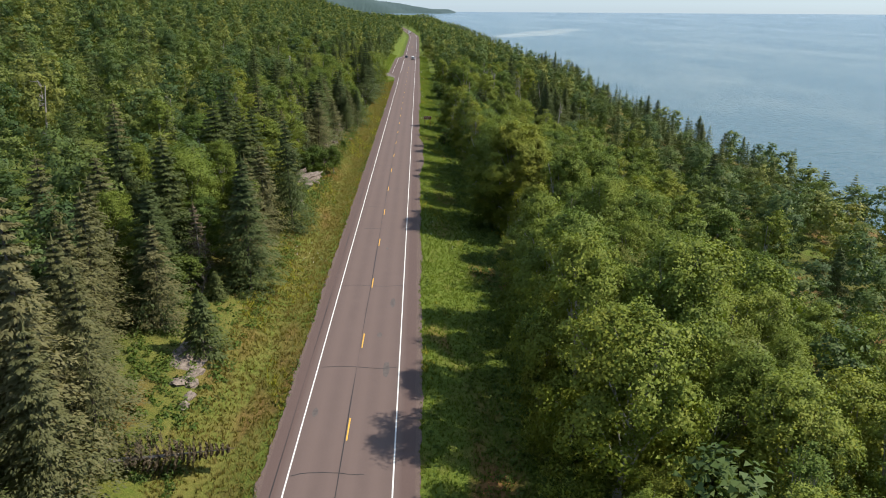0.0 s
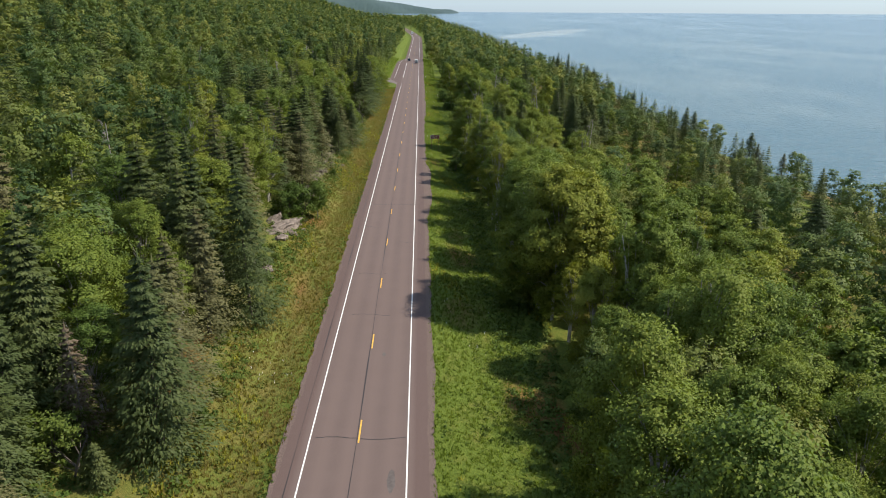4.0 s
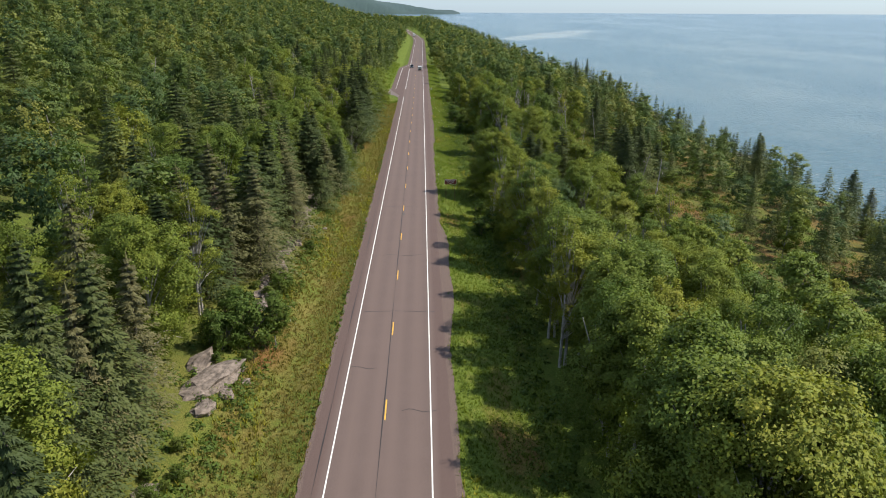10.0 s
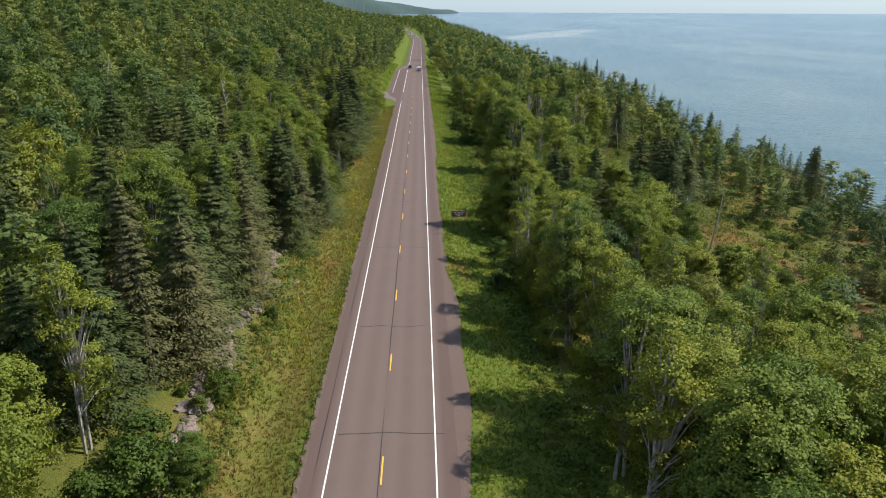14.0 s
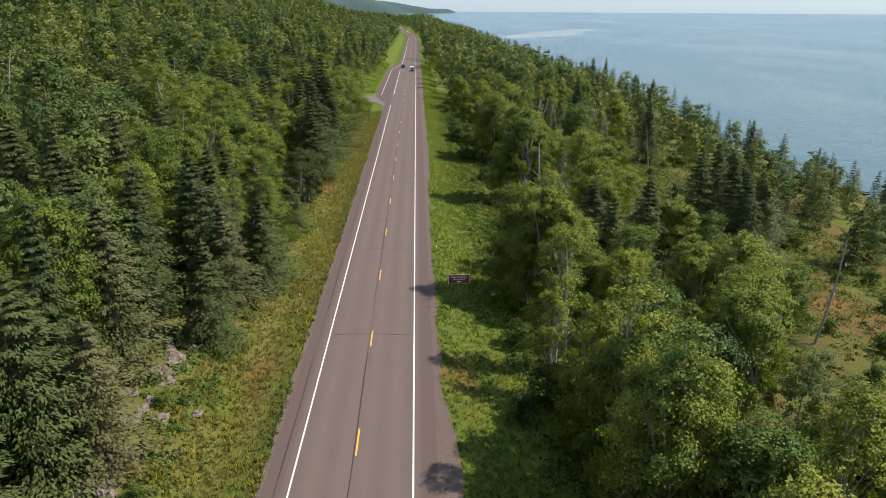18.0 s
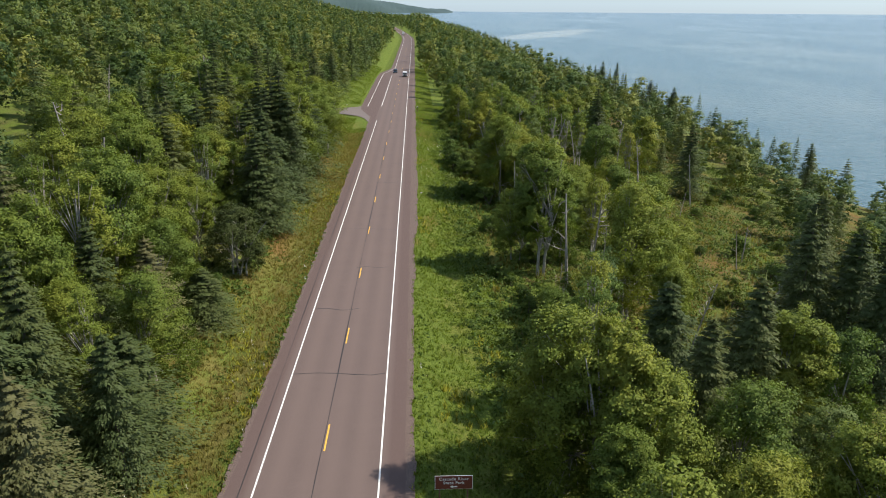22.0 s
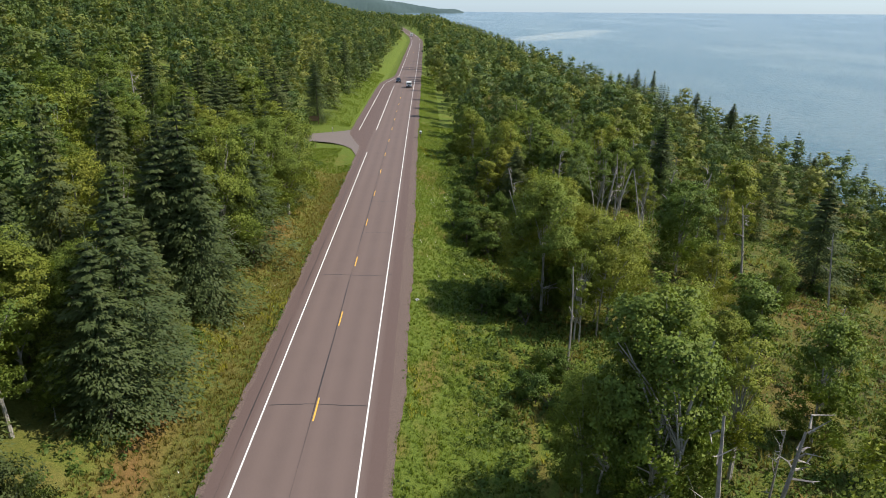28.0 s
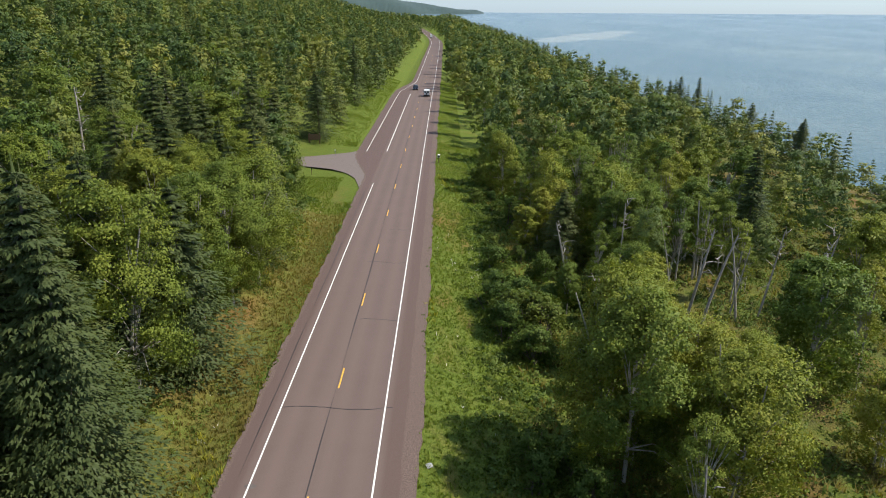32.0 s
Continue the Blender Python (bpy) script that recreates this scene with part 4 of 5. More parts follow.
# ---- trees: fill of the wood ----
def free(x, y, gap):
    for a, b, r in placed:
        if (a - x) ** 2 + (b - y) ** 2 < (gap * 0.5 + r * 0.55) ** 2:
            return False
    return True


def wood_left(x, y):
    edge = float(np.interp(y, [-30, -4, 6, 20, 25, 54, 62, 100, 120, 140, 150, 165, 190, 200, 280], [-15.5, -18.0, -25.0, -25.0, -14, -13.5, -19.5, -19.0, -18.0, -17.0, -13.5, -14.5, -16.5, -13.2, -13.2])) - 0.7 * math.sin(y * 0.31)
    if 284 < y < 322 and x > -21:
        return 0
    if 322 <= y < 480:
        edge -= 1.5 * (1 - abs(y - 390) / 130)
    return 1 if x < edge + float(road_x(y)) else 0


def wood_right(x, y):
    edge = float(np.interp(y, [-20, 25, 58, 71, 90, 114, 128, 145, 160, 190, 234, 280, 300, 460], [17.5, 17.5, 19, 18.5, 19, 17.5, 15.5, 15, 16.5, 20.5, 20, 18.5, 16, 10])) + 0.6 * math.sin(y * 0.4)
    if x < edge + float(road_x(y)) or x > float(shore_x(y)) - 5:
        return 0
    glade = math.exp(-((x - 45) / 17.0) ** 2 - ((y - 160) / 52.0) ** 2) + math.exp(-((x - 35) / 15.0) ** 2 - ((y - 225) / 36.0) ** 2)
    glade += 0.75 * math.exp(-((x - 49) / 10.0) ** 2 - ((y - 113) / 20.0) ** 2)
    if 118 < y < 262 and x < 56 and rng.rand() < 0.7:
        return 0
    return 0 if rng.rand() < 1.5 * glade - 0.12 else 1


count = {"birch": 0, "spruce": 0, "grey_spruce": 0, "thin_birch": 0}
LIMIT = {"birch": 175, "spruce": 150, "grey_spruce": 100, "thin_birch": 130}
rest = []


def conif(x, y):
    """Share of conifers: dense along the left edge and on the shore, few elsewhere."""
    if x < 0 and ((y < 30 and x > -24) or (165 < y < 215 and x > -22)):
        return 0.3 if y > 100 else 0.85
    if -20 < x < 0 and y < 165:
        return 0.5 if y < 125 else 0.36
    if x < 0:
        band = 1.0 if x > -26 else math.exp(-((x + 26) / 14.0) ** 2)
        return 0.12 + 0.24 * band * (1 if y < 300 else 0.7)
    if x > 78:
        return 0.5
    return (0.0 if y < 120 else 0.03) + 0.25 * (y > 110) * (y < 200) * (x > 45)


def low_right(x, y):
    """Trees stand lower towards the shore and past the first stretch."""
    return (1 - 0.30 * float(smooth(30, 75, x))) * (1 - 0.12 * float(smooth(90, 150, y))) * (1 + 0.26 * float(smooth(230, 330, y)) + 0.14 * float(smooth(420, 600, y)))


tries = 0
while tries < 9000:
    tries += 1
    if rng.rand() < 0.5:
        x, y = -11 - 17 * rng.rand() ** 1.1, -20 + 330 * rng.rand()
        ok = wood_left(x, y)
    else:
        x, y = 12 + 34 * rng.rand() ** 1.1, -20 + 320 * rng.rand()
        ok = wood_right(x, y)
    if not ok or not free(x, y, 5.0 if x < 0 else 5.2):
        continue
    if rng.rand() < conif(x, y):
        name = "grey_spruce" if rng.rand() < (0.34 if x < 0 and y < 190 else 0.1) else "spruce"
        h = (7 + 11 * rng.rand() ** 0.7) * (low_right(x, y) if x > 0 else 1)
    else:
        name = "thin_birch" if rng.rand() < (0.18 if x < 0 or y < 120 else 0.4) else "birch"
        h = (9.5 + 4.0 * rng.rand() if y < 125 and x < 36 else 6.5 + 6.0 * rng.rand()) * low_right(x, y) * (0.7 if x < 21.5 else 1.0) if x > 0 else (8.5 + 6 * rng.rand())
    if count[name] >= LIMIT[name]:
        rest.append(("s" if "spruce" in name else "b", x, y, h))
        placed.append((x, y, 2.2))
        continue
    count[name] += 1
    plant(name, [(x, y, h)])

# bare dead trees among the birches
plant("snag", [(x_, y_, 9 + 4 * rng.rand()) for x_, y_ in zip(-22 - 42 * rng.rand(16), 55 + 260 * rng.rand(16))], 0.08)
plant("snag", [(x_, y_, 6 + 4 * rng.rand()) for x_, y_ in zip(18 + 36 * rng.rand(22), 225 + 100 * rng.rand(22))], 0.1)

# bushes along the edges of the grass
for _ in range(300):
    q = rng.rand()
    if q < 0.35:
        x, y = 12.5 + 11 * rng.rand(), 120 + 185 * rng.rand()
    elif q < 0.7:
        x, y = 20 + 42 * rng.rand(), 125 + 150 * rng.rand()
    else:
        x, y = -11.8 - 4.5 * rng.rand(), 24 + 253 * rng.rand()
    if free(x, y, 1.2):
        plant("bush", [(x, y, (0.9 if x > 0 else 0.6) + (2.2 if x > 0 else 1.3) * rng.rand() ** 2)])

# distant trees, one mesh for each wood
FAR = {}
for lod in range(6):
    for j in range(4):
        cl, per, size = ((110, 21, 0.25), (88, 14, 0.33), (62, 10, 0.45), (32, 7, 0.68), (17, 5, 1.0), (210, 46, 0.135))[lod]
        wh, arms, tw = ((22, 9, 7), (18, 8, 5), (14, 7, 3), (10, 6, 2), (7, 5, 1), (24, 9, 16))[lod]
        FAR[("b", lod, j)] = broad_crown(rng, 12.0, 3.45, cl, per, size, 0.12, loose=0.5, lobes=(8, 8, 7, 6, 5, 12)[lod], lump=0.18, stray=0.26)[0]
        FAR[("s", lod, j)] = spruce_crown(rng, 14.0, 3.5, wh, arms, tw, 0.05, full=(1.6, 1.9, 2.2, 2.5, 2.9, 1.2)[lod])


def far_wood(name, label, pts, keyed):
    """Joins copies of the light trees at many points into one mesh."""
    groups = {}
    for (x, y, h, lod) in pts:
        groups.setdefault((lod, rng.randint(4)), []).append((x, y, h))
    vs, fs, ns, tones, o = [], [], [], [], 0
    for (lod, j), arr in groups.items():
        a = np.array(arr)
        v, f, nv = FAR[(keyed, lod, j)]
        s = a[:, 2] / (12.0 if keyed == "b" else 14.0)
        w = s ** 0.6 * (0.82 + 0.32 * rng.rand(len(a)))
        ang = rng.rand(len(a)) * 6.283
        c, sn = np.cos(ang)[:, None], np.sin(ang)[:, None]
        X = (v[None, :, 0] * c - v[None, :, 1] * sn) * w[:, None] + a[:, 0:1]
        Y = (v[None, :, 0] * sn + v[None, :, 1] * c) * w[:, None] + a[:, 1:2]
        Z = v[None, :, 2] * s[:, None] + ground_z(a[:, 0], a[:, 1])[:, None]
        vs.append(np.stack([X, Y, Z], -1).reshape(-1, 3))
        ns.append(np.stack([nv[None, :, 0] * c - nv[None, :, 1] * sn, nv[None, :, 0] * sn + nv[None, :, 1] * c, np.repeat(nv[None, :, 2], len(a), 0)], -1).reshape(-1, 3))
        fs.append((f[None] + (np.arange(len(a)) * len(v))[:, None, None]).reshape(-1, 3) + o)
        o += len(vs[-1])
        tones.append(np.repeat(rng.rand(len(a)) - 0.5, len(v)))
    ob = new(name, leaf_mesh(name, (np.concatenate(vs), np.concatenate(fs), np.concatenate(ns)), M_DULLBIRCH if keyed == "b" else M_SPRUCE))
    ob.data.attributes.new("tone", "FLOAT", "POINT").data.foreach_set("value", np.concatenate(tones).astype(np.float32))
    tagged(ob, label, "forest", kind="stuff")


def seen_from_path(x, y):
    """Whether a spot lies inside the wedge of land that the walk looks over."""
    lead = y + 50.0
    return x > -0.66 * lead - 14 and x < 0.74 * lead + 14


def beside_view(x, y):
    """A belt of wood past the edges of the view, so that it does not end in a line."""
    return -170 < x < 98 and y < 215


woods = {"b": [], "s": []}
for k_, x, y, h in rest:
    woods[k_].append((x, y, h, 5 if -22 < x < 36 and y < 260 else 0))
y = -110.0
while y < 1900:
    depth = max(10.0, y - 60.0)
    step = 6.4 + 0.0042 * depth
    x = -650.0 if y > 300 else -260.0 - y
    while x < 100:
        px, py = x + rng.normal(0, 2.2), y + rng.normal(0, 2.7)
        x += step * (0.72 if x > 62 and y < 460 else 1.0 if x > -200 else 1.35) * (0.8 + 0.4 * rng.rand())
        seen = seen_from_path(px, py) and py > -26
        if not seen and not beside_view(px, py):
            continue
        if not (wood_left(px, py) if px < float(road_x(py)) else wood_right(px, py)):
            continue
        if -28 < px < 46 and -21 < py < 305 or not free(px, py, 3.6):
            continue
        near = 600 if not seen else min(abs(px), 400) + max(0, py - 200)
        lod = 0 if near < 75 else (1 if near < 190 else (2 if near < 450 else (3 if near < 900 else 4)))
        if rng.rand() < conif(px, py):
            woods["s"].append((px, py, (10 + 6 * rng.rand()) * (1 if px < 0 else low_right(px, py)), lod))
        else:
            woods["b"].append((px, py, (7.0 + 8.5 * rng.rand()) * (1 if px < 0 else low_right(px, py)), lod))
    y += step * (0.9 + 0.2 * rng.rand())
far_wood("birch_wood", "dense green birch and aspen wood on the slope", woods["b"], "b")
far_wood("spruce_wood", "dark spruces among the distant wood", woods["s"], "s")

# ---- rocks ----
def rock_mesh(rr, sx, sy, sz, mat, rough=0.36):
    bm = bmesh.new()
    bmesh.ops.create_icosphere(bm, subdivisions=3, radius=1.0)
    off = Vector((rr.rand() * 50, rr.rand() * 50, rr.rand() * 50))
    for v in bm.verts:
        p = v.co
        q = Vector((round(p.x * 2.2) / 2.2, round(p.y * 2.2) / 2.2, round(p.z * 2.6) / 2.6))
        p = p.lerp(q, 0.72)
        n = noise.noise(p * 1.4 + off) * rough + noise.noise(p * 3.7 + off) * rough * 0.5
        p = p * (1 + n)
        v.co = Vector((p.x * sx, p.y * sy, max(p.z, -0.5) * sz))
    me = bpy.data.meshes.new("boulder")
    bm.to_mesh(me)
    bm.free()
    me.materials.append(mat)
    return me


def outcrop(label, mat, stones, category="rock", group="rock outcrops", sink=0.25):
    """One rock outcrop: stones are (x, y, half width, half length, height)."""
    x0, y0 = stones[0][:2]
    rr = np.random.RandomState(int(abs(x0 * 31 + y0 * 7)))
    e = thing("rock_outcrop", label, category, group, Matrix.Translation((x0, y0, ground_at(x0, y0))))
    for x, y, a, b, c in stones:
        o = part_np("boulder", rock_mesh(rr, a * 1.02, b * 1.0, c * 0.75, mat), e)
        o.location = (x - x0, y - y0, ground_at(x, y) - ground_at(x0, y0) - sink * c * 0.4)
        o.rotation_euler = (rr.normal(0, 0.12), rr.normal(0, 0.12), rr.normal(0, 0.5))


PALE = "weathered grey rock outcrop on the grassy bank"
outcrop("bare brown rock slab on the bank with loose stones", M_ROCK, [(-15.3, 11.0, 1.7, 3.2, 0.5), (-13.9, 9.0, 0.5, 0.9, 0.5), (-13.6, 7.2, 0.5, 0.7, 0.45), (-13.3, 5.4, 0.45, 0.7, 0.4), (-13.2, 3.9, 0.4, 0.6, 0.35), (-14.4, 7.5, 0.7, 1.2, 0.4)])
outcrop(PALE, M_ROCK, [(-15.0, 80.3, 1.7, 3.4, 1.2), (-13.6, 82.6, 1.0, 1.5, 0.9), (-14.3, 76.6, 1.0, 1.3, 0.6), (-16.4, 83.0, 1.3, 1.8, 1.1), (-13.2, 79.0, 0.6, 1.0, 0.5), (-12.2, 81.4, 0.4, 0.5, 0.3)])
outcrop(PALE, M_ROCK, [(-13.9, 64.4, 0.9, 1.1, 0.5), (-14.9, 66.2, 0.7, 0.9, 0.45), (-12.9, 62.3, 0.35, 0.4, 0.25)])
outcrop(PALE, M_ROCK, [(-15.6, 112.2, 0.9, 2.4, 1.3), (-14.6, 108.6, 0.7, 1.6, 0.9), (-14.2, 104.8, 0.6, 1.4, 0.8), (-13.5, 99.6, 0.6, 0.9, 0.6), (-13.8, 96.2, 0.6, 0.8, 0.5), (-14.9, 115.8, 0.8, 1.7, 1.1), (-14.0, 118.0, 0.7, 1.2, 0.9)])
outcrop(PALE, M_ROCK, [(-14.7, 139.4, 0.6, 1.1, 1.0), (-14.3, 142.0, 0.5, 0.9, 1.1), (-15.3, 140.6, 0.5, 0.8, 1.0), (-14.9, 133.0, 0.7, 0.9, 0.6), (-15.7, 130.9, 0.6, 0.8, 0.6), (-13.3, 125.2, 0.6, 0.7, 0.5), (-11.4, 126.6, 0.5, 0.4, 0.25), (-14.5, 127.0, 0.5, 0.6, 0.4)])
outcrop(PALE, M_ROCK, [(-15.6, 176.0, 1.3, 1.6, 0.5), (-14.7, 178.4, 0.6, 0.7, 0.35), (-16.9, 178.3, 0.9, 1.0, 0.5)])
ridge = [(-14.6 + 0.5 * math.sin(y_ * 0.6) + rng.normal(0, 0.45), y_ + rng.normal(0, 0.4), 0.3 + 0.5 * rng.rand(), 0.4 + 0.7 * rng.rand(), 0.35 + 0.6 * rng.rand()) for y_ in np.arange(94, 120, 0.95)]
outcrop("broken ridge of pinkish grey rock along the bank", M_ROCK, ridge)
low = [(-14.7 + rng.normal(0, 0.5), y_ + rng.normal(0, 0.4), 0.3 + 0.4 * rng.rand(), 0.4 + 0.5 * rng.rand(), 0.3 + 0.5 * rng.rand()) for y_ in np.arange(124, 146, 1.3)]
outcrop("broken ridge of pinkish grey rock along the bank", M_ROCK, low)
SHORE = "dark flat rock ledge at the water's edge"
for x, y, a, b in [(112.0, 417.0, 8.0, 4.0), (106.5, 331.0, 5.0, 4.0), (104.0, 319.0, 4.5, 3.0), (102.5, 269.0, 5.0, 2.2), (110.0, 352.0, 6.0, 3.0), (100.5, 232.0, 4.0, 2.6)]:
    outcrop(SHORE, M_SHOREROCK, [(x, y, a * 0.7, b * 0.6, 1.0), (x - a * 0.6, y + 1.4, a * 0.45, b * 0.7, 0.9), (x + a * 0.45, y - 1.1, a * 0.4, b * 0.35, 0.8), (x - a * 0.35, y - b * 0.7, a * 0.3, b * 0.35, 0.7)], group="shore ledges", sink=-0.6)

# ---- grass, weeds and undergrowth ----
def tufts(name, label, mat, xy, tall, blades, wide):
    """Many thin blades standing in tufts, as one mesh."""
    n = len(xy)
    z = ground_z(xy[:, 0], xy[:, 1])
    h = tall * (0.5 + 0.9 * rng.rand(n, 1)) * (0.8 + 0.4 * rng.rand(n, blades))
    ang = rng.rand(n, blades) * 6.283
    rad = 0.16 * rng.rand(n, blades)
    bx, by = xy[:, :1] + rad * np.cos(ang), xy[:, 1:] + rad * np.sin(ang)
    la = rng.rand(n, blades) * 6.283
    dx, dy = np.cos(la) * wide, np.sin(la) * wide
    lx_, ly_ = rng.normal(0, 0.35, (n, blades)) * h, rng.normal(0, 0.35, (n, blades)) * h
    zz = np.repeat(z[:, None], blades, 1)
    v = np.stack([np.stack([bx - dx, by - dy, zz - 0.03], -1), np.stack([bx + dx, by + dy, zz - 0.03], -1), np.stack([bx + lx_, by + ly_, zz + h], -1)], 2).reshape(-1, 3)
    up = rng.normal(0, 0.22, (len(v), 3)) + np.array([0, 0, 1.0])
    o = new(name, leaf_mesh(name, (v, np.arange(len(v)).reshape(-1, 3), up / np.linalg.norm(up, axis=1)[:, None]), mat))
    return tagged(o, label, "plants", kind="stuff")


def verge_points(n, left, right, y0, y1, off_right=True):
    x = np.where(rng.rand(n) < left / (left + right), -5.5 - (left) * rng.rand(n), 5.5 + right * rng.rand(n))
    y = y0 + (y1 - y0) * rng.rand(n)
    ok = ~((y > 282) & (y < 325) & (x < 0))
    ok &= ~((y > 318) & (y < 480) & (x < 0) & (x > -10.2))
    ok &= ~((x > 0) & (x < shoulder_out(y) - 0.15)) & ~((x < 0) & (x > shoulder_out_left(y) + 0.15))
    return np.stack([x, y], 1)[ok]


vp = np.concatenate([verge_points(62000, 7.5, 9.0, -12, 330), verge_points(16000, 12.0, 6.0, 326, 480), np.stack([-9 - 9 * rng.rand(2500), 278 + 22 * rng.rand(2500)], 1)])
vp = vp[~((vp[:, 1] > 298) & (vp[:, 1] < 323) & (vp[:, 0] < 0))]
tufts("grass", "olive and straw-coloured dry verge grass", M_DRY, vp[(vp[:, 0] < 0) & (vp[:, 1] < 276)], 0.26, 5, 0.042)
tufts("grass", "lush green verge grass", M_LUSH, vp[(vp[:, 0] > 0) | (vp[:, 1] >= 276)], 0.22, 5, 0.042)
M_GOLD = leafy("goldenrod", [(0.14, 0.17, 0.03), (0.22, 0.23, 0.03), (0.32, 0.29, 0.03)], 0.3, 0.2)
M_DAISY = plain("white_petals", (0.7, 0.7, 0.66), 0.8)
wp = verge_points(16000, 8.5, 13.0, -12, 300)
keep = (wob(wp[:, 0] * 1.7 + 9, wp[:, 1] * 0.8) > np.where(wp[:, 0] > 0, 0.85, 0.5))
tufts("goldenrod", "patches of yellow flowering weeds on the verge", M_GOLD, wp[keep], 0.4, 6, 0.045)
wp = verge_points(1300, 6.0, 7.0, 40, 300)
tufts("daisies", "scattered white flower heads in the grass", M_DAISY, wp[wob(wp[:, 0] + 4, wp[:, 1] * 0.6) > 0.5], 0.25, 2, 0.025)


def brush(name, label, mat, pts, size, per, leaf):
    """Low leafy clumps as one mesh."""
    n = len(pts)
    idx = np.repeat(np.arange(n), per)
    d = rng.normal(0, 1, (len(idx), 3))
    d[:, 2] = np.abs(d[:, 2])
    d /= np.linalg.norm(d, axis=1)[:, None]
    s = (size * (0.5 + rng.rand(n)))[idx]
    base = np.stack([pts[:, 0], pts[:, 1], ground_z(pts[:, 0], pts[:, 1])], 1)[idx]
    c = base + d * (s * (0.5 + 0.5 * rng.rand(len(idx))))[:, None] * np.array([1.0, 1.0, 0.85])
    o = new(name, leaf_mesh(name, leaves(rng, c, d + np.array([0, 0, 0.3]), leaf), mat))
    return tagged(o, label, "plants", kind="stuff")


def spots(n, x0, x1, y0, y1):
    return np.stack([x0 + (x1 - x0) * rng.rand(n), y0 + (y1 - y0) * rng.rand(n)], 1)


gl = spots(8500, 12, 74, 95, 310)
brush("undergrowth", "low green scrub and saplings in the glade", M_BUSH, gl[wob(gl[:, 0] * 1.3, gl[:, 1] * 1.3) > -0.5], 0.85, 24, 0.18)
gl = spots(6500, 18, 72, 110, 290)
brush("bracken", "rust-coloured bracken on the cleared ground", M_RUSSET, gl[wob(gl[:, 0] * 0.9 + 5, gl[:, 1] * 0.9) > -0.05], 0.45, 18, 0.15)
gl = spots(9000, 14, 66, 150, 300)
tufts("meadow_grass", "tall yellowish green grass between the scattered trees", M_DRY, gl[wob(gl[:, 0] * 0.7 + 2, gl[:, 1] * 0.7) > -0.6], 0.6, 6, 0.06)
gl = spots(2600, 18, 64, 185, 300)
brush("low_shrubs", "knee-high green shrubs covering the clearing", M_BUSH, gl[wob(gl[:, 0] * 0.8 + 7, gl[:, 1] * 0.8) > -0.3], 0.8, 24, 0.17)
ed = np.concatenate([spots(350, 14.5, 18.0, -10, 60), spots(420, -26, -15.6, -12, 25), spots(1100, -14.5, -11.0, -10, 284), spots(700, -19, -14, -10, 284), spots(900, 11.5, 15.5, -10, 320), spots(800, 10.5, 22, 160, 300)])
brush("edge_scrub", "leafy scrub along the foot of the trees", M_BUSH, ed, 0.6, 26, 0.17)

M_WEED = leafy("yellow_green_weeds", [(0.075, 0.115, 0.024), (0.13, 0.17, 0.032), (0.21, 0.22, 0.040)], 0.4, 0.3)
wd = np.concatenate([spots(1900, 8.8, 15.0, 60, 315), spots(500, 9.5, 15.5, -10, 60), spots(1100, -12.6, -8.6, 20, 282)])
brush("verge_weeds", "knee-high yellow-green weeds on the outer verge", M_WEED, wd[wob(wd[:, 0] * 1.1 + 3, wd[:, 1] * 0.8) > -0.2], 0.42, 22, 0.11)
we = np.concatenate([np.stack([-5.5 - 1.1 * rng.rand(1300) ** 2, -10 + 290 * rng.rand(1300)], 1), np.stack([5.85 + 1.2 * rng.rand(500), -10 + 300 * rng.rand(500)], 1)])
brush("edge_weeds", "dark green weeds along the edge of the asphalt", M_BUSH, we[wob(we[:, 0] * 0.5, we[:, 1] * 0.9) > -0.2], 0.2, 14, 0.1)

# ---- fallen spruce ----
fallen = thing("fallen_spruce", "toppled dead spruce with brown drooping boughs", "dead tree", "", Matrix.Translation((-15.6, -5.2, ground_at(-15.6, -5.2) + 0.9)) @ Euler((0, radians(96), radians(18))).to_matrix().to_4x4())
part_np("trunk", mesh_np("trunk", *spruce_trunk(rng, 8.5, 0.16), M_DEADWOOD), fallen)
part_np("crown", leaf_mesh("crown", spruce_crown(rng, 8.5, 2.2, 17, 8, 16, 0.22, 0.4, 0.2), M_DEADNEEDLE), fallen, "brown drooping boughs")

# ---- road signs and posts ----
M_BROWN = plain("brown_sign_face", (0.150, 0.034, 0.024), 0.5, vary=0.08, scale=3)
M_SIGNWHITE = plain("white_sign_paint", (0.75, 0.75, 0.73), 0.5, vary=0.05, scale=3)
M_POST = plain("galvanised_post", (0.30, 0.30, 0.29), 0.5, 0.6, vary=0.2, scale=8)
M_WOOD = plain("weathered_brown_timber", (0.17, 0.10, 0.065), 0.8, vary=0.3, scale=6, bump=0.3)
M_GREENMETAL = plain("dull_green_metal", (0.03, 0.05, 0.04), 0.5, 0.2, vary=0.2, scale=6)


def lettering(text, size, x, z, parent, label):
    cu = bpy.data.curves.new("lettering", "FONT")
    cu.body, cu.size, cu.align_x, cu.align_y, cu.extrude, cu.offset = text, size, "CENTER", "CENTER", 0.004, 0.0035
    cu.space_character = 1.12
    tmp = bpy.data.objects.new("lettering", cu)
    me = bpy.data.meshes.new_from_object(tmp)
    bpy.data.objects.remove(tmp)
    me.transform(Matrix.Translation((x, -0.03, z)) @ Euler((radians(90), 0, 0)).to_matrix().to_4x4())
    me.materials.clear()
    me.materials.append(M_SIGNWHITE)
    return part_np("lettering", me, parent, label)


